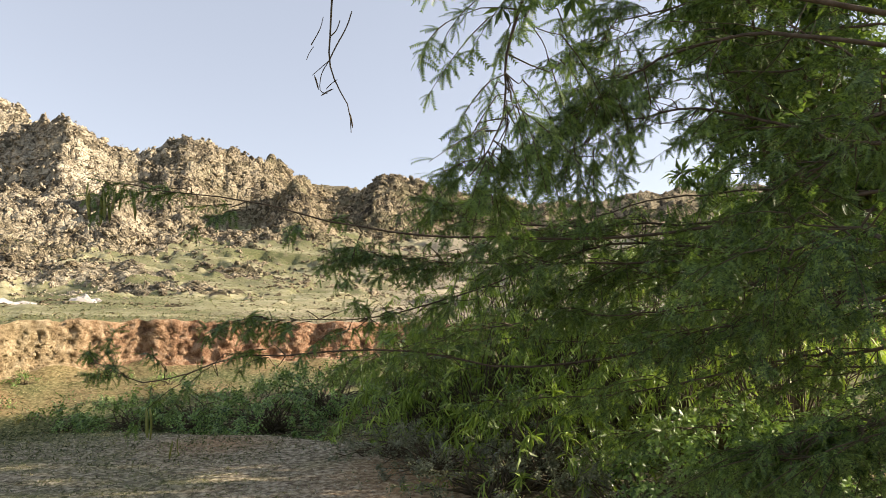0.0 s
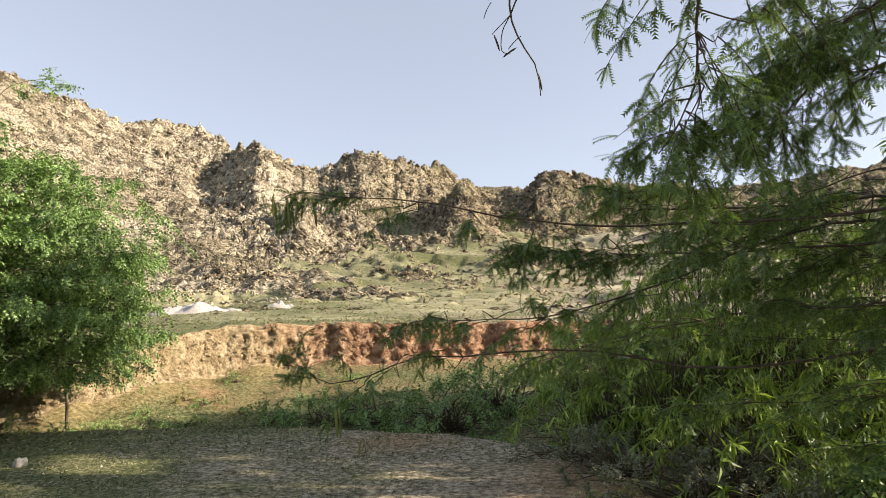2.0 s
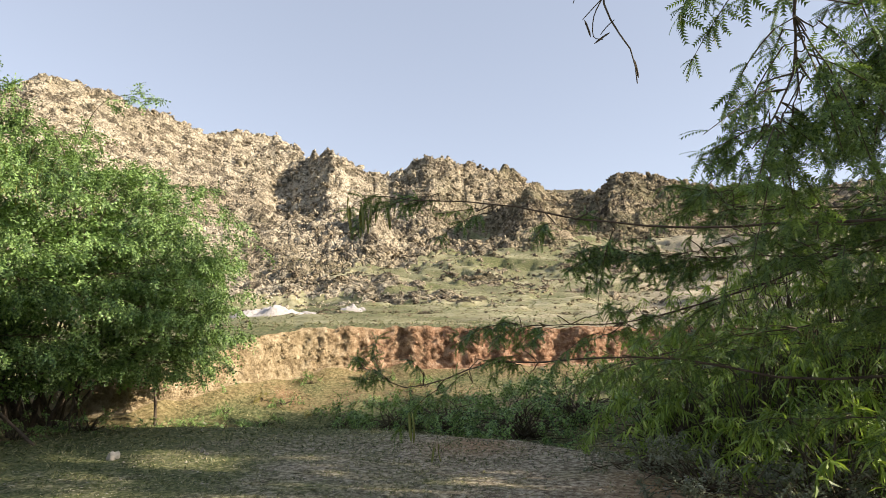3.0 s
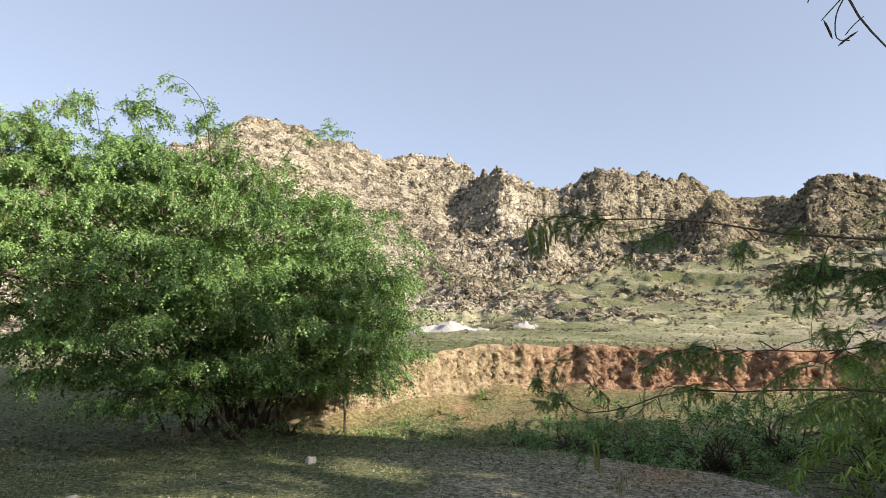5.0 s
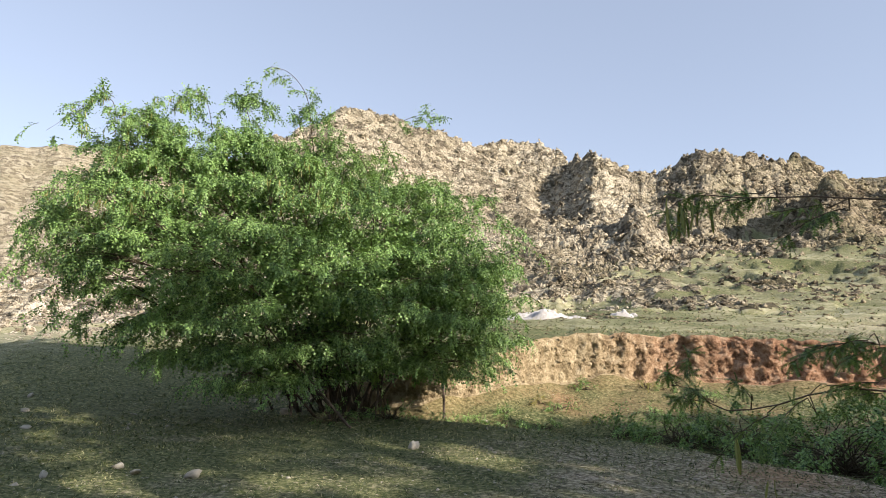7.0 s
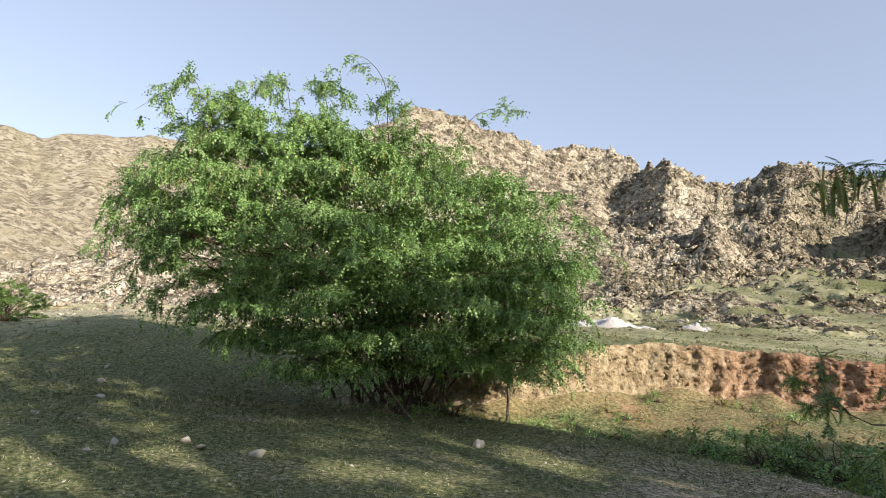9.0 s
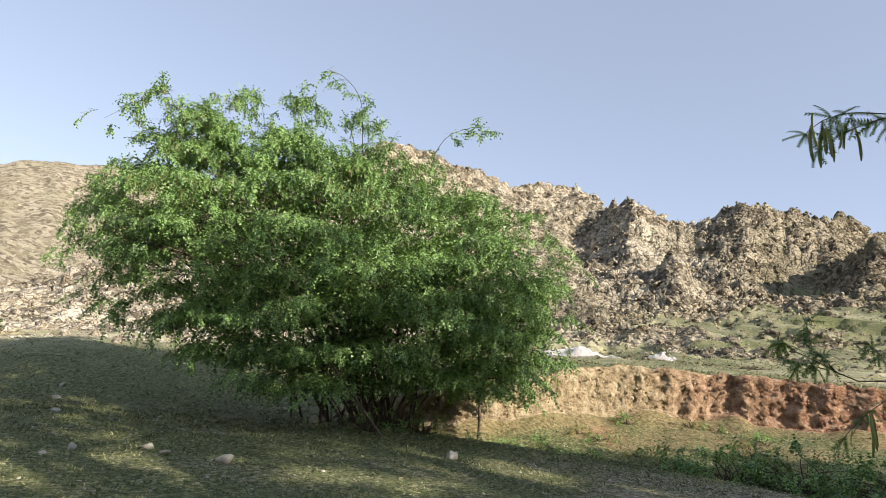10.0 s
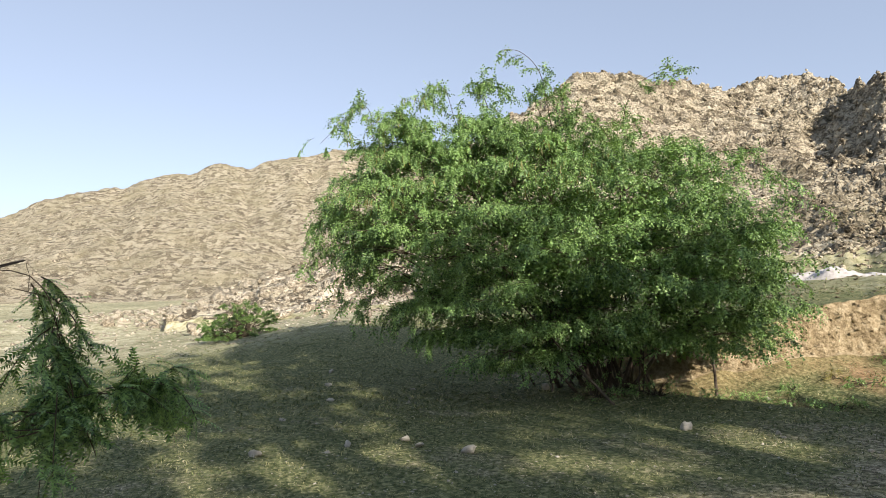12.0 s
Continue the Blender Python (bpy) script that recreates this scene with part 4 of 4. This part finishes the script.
# the tree whose branches hang across the first view
def near_tree():
    g = np.random.default_rng(21)
    limbs = [
        [(2.48, 3.36, 2.24), (1.38, 3.70, 2.05), (0.57, 3.76, 2.04), (-0.27, 3.63, 2.09), (-0.88, 3.41, 2.23), (-1.39, 3.13, 2.29)],
        [(2.82, 3.89, 2.10), (2.04, 4.21, 2.02), (1.26, 4.46, 2.10), (0.39, 4.49, 1.80), (-0.39, 4.45, 1.61), (-1.00, 4.32, 1.60)],
        [(2.80, 3.94, 1.57), (1.73, 4.35, 1.40), (0.80, 4.46, 1.25), (-0.15, 4.38, 1.38), (-1.12, 4.17, 1.36), (-1.58, 3.86, 1.19), (-1.87, 3.71, 1.32)],
        [(2.10, 2.72, 2.72), (1.58, 2.94, 2.88), (1.18, 3.13, 2.81), (1.00, 3.21, 2.73), (0.78, 3.33, 2.50)],
        [(1.81, 2.29, 2.66), (1.13, 2.39, 2.91), (0.65, 2.38, 2.96), (0.49, 2.53, 2.72), (0.47, 2.64, 2.47), (0.40, 2.69, 2.32)],
        [(2.43, 3.10, 2.40), (2.06, 3.30, 2.56), (1.51, 3.51, 2.70), (1.07, 3.65, 2.66), (0.91, 3.75, 2.42)],
        [(2.22, 2.86, 1.91), (1.84, 3.10, 1.78), (1.28, 3.45, 1.58), (0.71, 3.67, 1.59)],
        [(2.31, 3.06, 1.46), (1.91, 3.29, 1.35), (1.31, 3.63, 1.15), (0.50, 3.96, 1.06)],
        [(3.36, 4.27, 1.78), (2.68, 4.70, 1.74), (1.78, 5.07, 1.86), (0.97, 5.19, 2.38), (0.52, 5.19, 2.58)],
        [(2.97, 3.58, 2.86), (2.50, 3.84, 3.04), (1.96, 4.20, 3.12), (1.39, 4.51, 3.09)],
        [(2.46, 3.67, 1.85), (1.95, 3.93, 1.88), (0.98, 4.23, 1.89), (0.24, 4.28, 1.94), (-0.25, 4.24, 2.04)],
        [(2.76, 4.20, 1.57), (2.18, 4.50, 1.58), (1.07, 4.83, 1.60), (0.14, 4.90, 1.44), (-0.49, 4.83, 1.28)],
        [(2.67, 3.97, 2.19), (1.95, 4.33, 2.23), (1.05, 4.58, 2.24), (0.44, 4.64, 2.30), (0.24, 4.63, 2.39)],
        [(3.25, 4.03, 2.37), (2.27, 4.58, 2.49), (1.53, 4.86, 2.43), (0.81, 5.03, 2.18)],
        [(2.04, 2.40, 2.31), (1.82, 2.57, 2.26), (1.62, 2.72, 2.11)],
        [(2.05, 2.51, 1.65), (1.65, 2.76, 1.52), (1.19, 2.95, 1.38)],
        [(1.92, 2.09, 1.79), (1.69, 2.26, 1.81), (1.47, 2.39, 1.75)],
        [(3.57, 4.36, 1.34), (2.74, 4.89, 1.24), (1.61, 5.33, 1.41), (0.46, 5.50, 1.42), (-0.26, 5.46, 1.20)],
        [(2.65, 3.10, 3.27), (2.12, 3.38, 3.41), (1.44, 3.69, 3.39), (1.23, 3.81, 3.28)],
        [(3.28, 3.73, 3.22), (2.66, 4.08, 3.41), (2.22, 4.34, 3.34), (1.73, 4.53, 3.35)],
        [(2.79, 3.04, 2.54), (2.43, 3.20, 2.84), (2.05, 3.29, 3.17), (1.79, 3.36, 3.31)],
        [(3.07, 3.39, 2.35), (2.73, 3.61, 2.51), (2.38, 3.83, 2.52)],
        [(2.31, 2.78, 1.13), (2.01, 2.97, 1.03), (1.71, 3.09, 0.83)],
        [(3.24, 3.03, 1.97), (3.03, 3.24, 1.92), (2.67, 3.53, 1.81)],
        [(3.66, 3.49, 1.73), (3.38, 3.75, 1.68), (2.91, 4.10, 1.57)],
        [(3.08, 2.94, 1.45), (2.88, 3.13, 1.45), (2.57, 3.36, 1.34)],
        [(3.80, 3.56, 2.26), (3.52, 3.85, 2.15), (3.14, 4.15, 2.14), (2.74, 4.43, 1.96)],
        [(2.62, 2.55, 1.73), (2.39, 2.75, 1.70), (2.07, 2.98, 1.67), (1.79, 3.14, 1.57)],
        [(2.21, 4.39, 1.88), (1.49, 4.67, 1.89), (0.97, 4.80, 1.78)],
        [(2.37, 4.77, 1.64), (1.65, 5.05, 1.69), (1.02, 5.20, 1.62)],
        [(2.49, 4.90, 2.09), (1.86, 5.17, 2.10), (1.34, 5.32, 2.04)],
        [(2.20, 1.90, 1.52), (1.75, 2.15, 1.32), (1.30, 2.35, 1.12)],
        [(2.05, 1.72, 1.45), (1.65, 1.98, 1.28), (1.28, 2.22, 1.08)],
        [(2.30, 2.10, 1.25), (1.95, 2.40, 1.05), (1.62, 2.62, 0.86)],
        [(2.84, 3.64, 1.14), (2.37, 3.92, 0.98), (1.81, 4.16, 0.88), (1.27, 4.42, 0.77)],
    ]
    # the inner limbs stand a little deeper in the crown
    eye = np.array((0.0, 0.0, EYE_Z))
    for limb in limbs[6:]:
        deeper = [eye + (np.array(p) - eye) * 1.12 for p in limb]
        if min(p[2] for p in deeper) > 0.3 and np.mean([p[2] for p in limb]) < 1.75:
            limb[:] = deeper
    pods = [((-1.42, 3.12, 2.22), 9, 0.15), ((-1.59, 3.85, 1.11), 2, 0.2), ((-1.37, 3.81, 0.91), 2, 0.12)]
    tree("mesquite_tree", (4.6, 2.6, 0.0), limbs, "dark green mesquite tree with hanging feathery branches", "tree", FEATHER, LEAF_NEAR, g, {"rest": 29, 0: 14, 1: 54, 2: 14, 3: 44, 4: 40, 5: 44, 6: 30, 7: 24, 8: 50, 10: 64, 11: 60, 12: 64, 17: 50, 28: 44, 29: 44}, 0.3, 16, 0.074, 0.17, 2.3, pods, 0.34, 0.6, 0.24, thick=0.012, flat=0.4)


near_tree()


def shade_tree(x, y, high, wide, k, low=0.55, n=21):
    """A mesquite added out of sight on the sunny side, to shade the grass."""
    g = np.random.default_rng(k)
    limbs = []
    for a in np.linspace(0, 2 * np.pi, 13, endpoint=False):
        a += g.uniform(-0.2, 0.2)
        reach, h = wide * g.uniform(0.5, 1.0), high * g.uniform(low, 1.0)
        c = np.array((math.cos(a), math.sin(a), 0))
        limbs.append([np.array((x, y, 0)) + c * reach * 0.45 + (0, 0, h * 0.7), np.array((x, y, 0)) + c * reach + (0, 0, h)])
    tree("mesquite_tree", (x, y, float(ground_z(x, y))), limbs, "tall feathery green mesquite added out of sight for its shade", "tree", STRIP, LEAF_NEAR, g, n, 0.8, 16, 0.25, 0.16, high * 0.35, None, 0.5, 1.1, 0.3)


# unseen crowns, spaced to set where shade and sun patches fall
shade_tree(7.4, 0.6, 7.0, 2.4, 31)
shade_tree(8.6, 4.0, 7.8, 2.8, 32, 0.68, 17)
shade_tree(8.6, 15.0, 6.8, 2.6, 33)
shade_tree(8.8, 11.0, 7.2, 1.5, 37, 0.6, 14)
shade_tree(8.7, 8.3, 9.0, 1.6, 40, 0.85, 9)
shade_tree(5.6, 10.2, 8.2, 1.8, 39, 0.75, 16)
shade_tree(9.0, 13.0, 7.2, 1.8, 38, 0.75, 18)


def overhead_tree():
    """An unseen crown added above the path, to shade the grass beyond it."""
    g = np.random.default_rng(35)
    limbs = []
    for a in np.linspace(0, 2 * np.pi, 24, endpoint=False):
        c = np.array((math.cos(a) * 4.2, math.sin(a) * 4.4, 0)) * g.uniform(0.4, 1.0)
        h = g.uniform(5.7, 9.4)
        limbs.append([np.array((3.0, 4.9, h * 0.86)) + c * 0.3, np.array((3.0, 4.9, h)) + c])
    tree("mesquite_tree", (4.6, 4.2, 0.0), limbs, "spreading feathery mesquite added above the view for its shade", "tree", STRIP, LEAF_NEAR, g, 21, 0.6, 16, 0.21, 0.2, 5.2, None, 0.3, 1.1, 0.4, thick=0.03)


overhead_tree()


# a branch that reaches in beside the camera at the end
def left_branch():
    g = np.random.default_rng(41)
    limbs = [
        [(-2.04, -0.32, 1.79), (-2.09, -0.16, 1.84), (-2.11, -0.06, 1.83), (-2.13, -0.01, 1.73), (-2.12, 0.01, 1.56)],
        [(-2.03, -0.26, 1.41), (-2.09, -0.10, 1.46), (-2.13, 0.06, 1.52), (-2.15, 0.25, 1.56)],
    ]
    tree("mesquite_tree", (-1.6, -3.2, 0.0), limbs, "young mesquite with low feathery dark branches", "tree", FEATHER, LEAF, g, 18, 0.12, 14, 0.064, 0.05, 1.0, None, 0.7, 0.11, 0.56, thick=0.0026, wiggle=0.002)


left_branch()


def bare_twig():
    g = np.random.default_rng(51)
    tip = np.array((0.076, 1.19, 1.90))

    def bit(*offsets):
        return spline([tip + np.array((x, 0.1 * x, z)) * 0.6 for x, z in offsets], 10)

    node_at = (-0.066, 0.222)
    stalk = bit((-0.06, 0.42), (-0.064, 0.31), node_at, (-0.045, 0.15), (-0.008, 0.078), (0, 0))
    lines = [(stalk, 0.0034, 0.0014), (bit(node_at, (-0.045, 0.27), (-0.015, 0.33), (0.0, 0.38)), 0.0022, 0.002),
             (bit(node_at, (-0.088, 0.18), (-0.092, 0.13), (-0.07, 0.118)), 0.0016, 0.001), (bit(node_at, (-0.1, 0.19), (-0.115, 0.175)), 0.0014, 0.001),
             (bit((-0.061, 0.3), (-0.045, 0.32), (-0.035, 0.35)), 0.002, 0.0015), (bit((-0.12, 0.27), (-0.095, 0.32), (-0.085, 0.36)), 0.0018, 0.001)]
    twig = thing("bare_twig", (0, 0, 0), "thin bare grey twig hanging from above", "twig")
    v, q = tubes([(line, r0 * 0.6, r1 * 0.6) for line, r0, r1 in lines], 5)
    part("stalk", quad_mesh("stalk", v, q, TWIG, True), twig)
    for x, z, dx, dz in ((-0.112, 0.18, 0.012, -0.045), (-0.042, 0.165, -0.04, -0.03), (-0.092, 0.115, 0.045, 0.03), (-0.115, 0.27, -0.03, -0.05), (-0.004, 0.06, 0.006, -0.04)):
        v, q = leaves(PODS, (tip + np.array((x, 0.0, z)) * 0.6)[None], np.array([(dx, 0.01, dz)]), np.array([0.027]), g)
        part("withered_leaf", quad_mesh("withered_leaf", v, q, TWIG), twig, "narrow folded withered leaf")


bare_twig()


def shrub(name, x, y, wide, high, n, mat, label, k, template=TUFT, size=0.13, droop=0.4, count=22, spray_len=0.45, group=""):
    g = np.random.default_rng(k)
    z = float(ground_z(x, y))
    ob = thing(name, (0, 0, 0), label, "shrub", group)
    w = unit(g.normal(size=(n, 3)))
    w[:, 2] = np.abs(w[:, 2])
    tip = np.array((x, y, z)) + w * (wide, wide, high) * g.uniform(0.35, 1.0, n)[:, None] ** 0.5
    foot = np.array((x, y, z - 0.05)) + g.normal(size=(n, 3)) * (wide * 0.12, wide * 0.12, 0)
    v, q = tubes([(spline([f, (f + t) / 2 + g.normal(size=3) * 0.08 * wide + (0, 0, 0.1 * high), t], 6), 0.014, 0.004) for f, t in zip(foot, tip)], 4)
    tagged(part("stem_mass", quad_mesh("stem_mass", v, q, TWIG), ob), kind="stuff")
    lines, pos, way, sz = sprays(tip, unit(w + g.normal(size=w.shape) * 0.4), spray_len, count, size, g, droop)
    pos[:, 2] = np.maximum(pos[:, 2], z + 0.03)
    v, q = leaves(template, pos, way, sz, g)
    part("crown", quad_mesh("crown", v, q, mat), ob)
    return ob


# the hollow below the bank, and what grows round it
for i, (az, r, wide, high, n) in enumerate(((26, 12.8, 0.7, 0.5, 40), (21, 12.4, 1.0, 0.7, 60), (15, 11.8, 1.2, 0.9, 80), (10, 12.6, 1.4, 1.1, 80), (-25, 5.6, 0.9, 0.8, 60), (-31, 5.0, 0.9, 0.8, 60), (30.5, 13.2, 0.4, 0.3, 20))):
    shrub("green_shrub", *polar(az, r), wide, high, n, LEAF, "low leafy green shrub in the hollow", 60 + i, group="shrubs in the hollow")
for i, (az, r, wide, high, n) in enumerate(((2, 9.4, 1.2, 1.9, 110), (-4, 8.6, 1.2, 2.4, 130), (-11, 8.8, 1.4, 2.9, 170), (-20, 8.4, 1.4, 3.0, 170), (-9, 6.6, 0.7, 1.0, 50), (-28, 7.5, 1.4, 2.9, 150), (-16, 10.2, 1.7, 3.8, 230), (-7, 10.8, 1.6, 3.4, 210), (-25, 10.4, 1.7, 3.8, 220), (-1, 11.4, 1.5, 2.7, 150))):
    shrub("willowy_shrub", *polar(az, r), wide, high, n, LEAF_LIME, "upright yellow-green shrub with narrow drooping leaves", 70 + i, BLADE, 0.15, 0.9, 34, 0.6, "willowy shrubs")
for i, (az, r, wide, high, n) in enumerate(((0, 7.2, 0.8, 0.35, 60), (-6, 6.2, 0.9, 0.4, 70), (-13, 6.8, 0.9, 0.45, 60), (4, 7.9, 0.7, 0.3, 50), (-17, 5.6, 0.8, 0.4, 50))):
    shrub("grey_herb", *polar(az, r), wide, high, n, LEAF_GREY, "low patch of grey-green herbs on bare soil", 80 + i, TUFT, 0.07, 0.2, 22, 0.2, "grey herbs")
shrub("round_shrub", -25.5, 1.9, 1.4, 1.25, 190, LEAF_NEAR, "rounded green shrub at the edge of the grass", 90, STRIP, 0.1, count=26, spray_len=0.4)
for i, (az, r, wide, high, n) in enumerate(((46, 13.0, 0.35, 0.3, 16), (43.5, 13.6, 0.45, 0.3, 18), (39.5, 13.4, 0.35, 0.28, 16), (50, 12.6, 0.4, 0.35, 18), (54.5, 12.4, 0.4, 0.5, 18), (37, 13.6, 0.3, 0.2, 12), (35.5, 14.8, 0.3, 0.2, 12))):
    shrub("weed", *polar(az, r), wide, high, n, LEAF, "small leafy green weed beside the hollow", 95 + i, size=0.09, count=12, spray_len=0.25, group="weeds")


# tufts and seedlings over the hollow's floor
g = np.random.default_rng(88)
for i in range(26):
    az = g.uniform(18, 50)
    r = g.uniform(float(lip_r(np.array(az))) + 0.5, float(bank_r(np.array(az))) - 0.3)
    size = g.uniform(0.12, 0.32)
    shrub("weed", *polar(az, r), size, size * 0.7, 9, LEAF_DRY if i % 3 == 0 else LEAF, "small tuft of weeds on the hollow's floor", 120 + i, size=0.08, count=10, spray_len=0.18, group="weeds")


def grass():
    g = np.random.default_rng(77)
    n = 78000
    az, r = g.uniform(-12, 108, n), np.exp(g.uniform(np.log(2.8), np.log(24), n))
    x, y = polar(az, r)
    thick = 0.7 * grain(x * 0.45, y * 0.45, 3, 0.6, 150) + 0.6 * grain(x * 2.6, y * 2.6, 3, 0.6, 155) + 0.42 * step(-1, -6, x) - 0.15 * step(-4, 0, x)
    hollow = step(56, 46, az) * step(lip_r(az), lip_r(az) + 0.6, r)
    thick = thick + 0.1 * hollow + 0.5 * hollow * grain(x * 0.7, y * 0.7, 3, 0.6, 158)
    keep = (g.uniform(-0.35, 0.35, n) < thick) & ((r < bank_r(az) - 0.25) | (az > 54))
    x, y, r = x[keep], y[keep], r[keep]
    pos = np.repeat(np.stack([x, y, ground_z(x, y) - 0.004], 1), 3, 0)
    pos[:, :2] += g.normal(size=(len(pos), 2)) * 0.03
    way = g.normal(size=pos.shape) * (0.75, 0.75, 0.1) + (0, 0, 0.6)
    v, q = leaves(GRASS_BLADE, pos, way, g.uniform(0.025, 0.06, len(pos)) * np.repeat(np.clip(r / 9, 0.7, 1.5), 3), g)
    tagged(new("grass", quad_mesh("grass", v, q, GRASS)), "short sparse dry olive grass", "grass", kind="stuff")


grass()


def terrace_cover():
    """Straw tufts and small rubble on the terrace above the bank."""
    g = np.random.default_rng(79)
    n = 14000
    az, r = g.uniform(-4, 52, n), np.exp(g.uniform(np.log(17), np.log(66), n))
    ok = r > bank_r(az) + 0.27
    az, r = az[ok], r[ok]
    x, y = polar(az, r)
    pos = np.stack([x, y, ground_z(x, y)], 1)
    v, q = leaves(GRASS_BLADE, pos, g.normal(size=pos.shape) * (0.7, 0.7, 0.1) + (0, 0, 0.6), g.uniform(0.04, 0.12, len(pos)) * r / 20, g)
    tagged(new("straw_tufts", quad_mesh("straw_tufts", v, q, GRASS)), "dry straw-coloured tufts on the terrace", "grass", kind="stuff")
    few = g.choice(len(x), 4000, replace=False)
    scatter_blocks("rubble", x[few], y[few], np.exp(g.normal(-3.2, 0.55, len(few))) * r[few] / 20, BOULDER, "small brown rubble on the terrace", "rubble")


terrace_cover()


def litter():
    """Dry leaves, bark and gravel flakes lying on the soil."""
    g = np.random.default_rng(78)
    n = 60000
    az, r = g.uniform(-10, 100, n), np.exp(g.uniform(np.log(2.6), np.log(16), n))
    x, y = polar(az, r)
    keep = g.uniform(-0.3, 0.5, n) < 0.8 * grain(x * 0.8, y * 0.8, 4, 0.6, 191) + 0.25 * step(-6, -1, x) - 0.3 * step(-5, -9, x)
    x, y, r = x[keep], y[keep], r[keep]
    n = len(x)
    pos = np.stack([x, y, ground_z(x, y) + 0.006], 1)
    way = g.normal(size=pos.shape) * (1, 1, 0.25)
    v, q = leaves(GRASS_BLADE, pos, way, g.uniform(0.02, 0.055, n) * np.clip(r / 7, 0.7, 1.6), g)
    tagged(new("dry_litter", quad_mesh("dry_litter", v, q, LITTER)), "dry leaf litter and flakes strewn over the soil", "litter", kind="stuff")


litter()
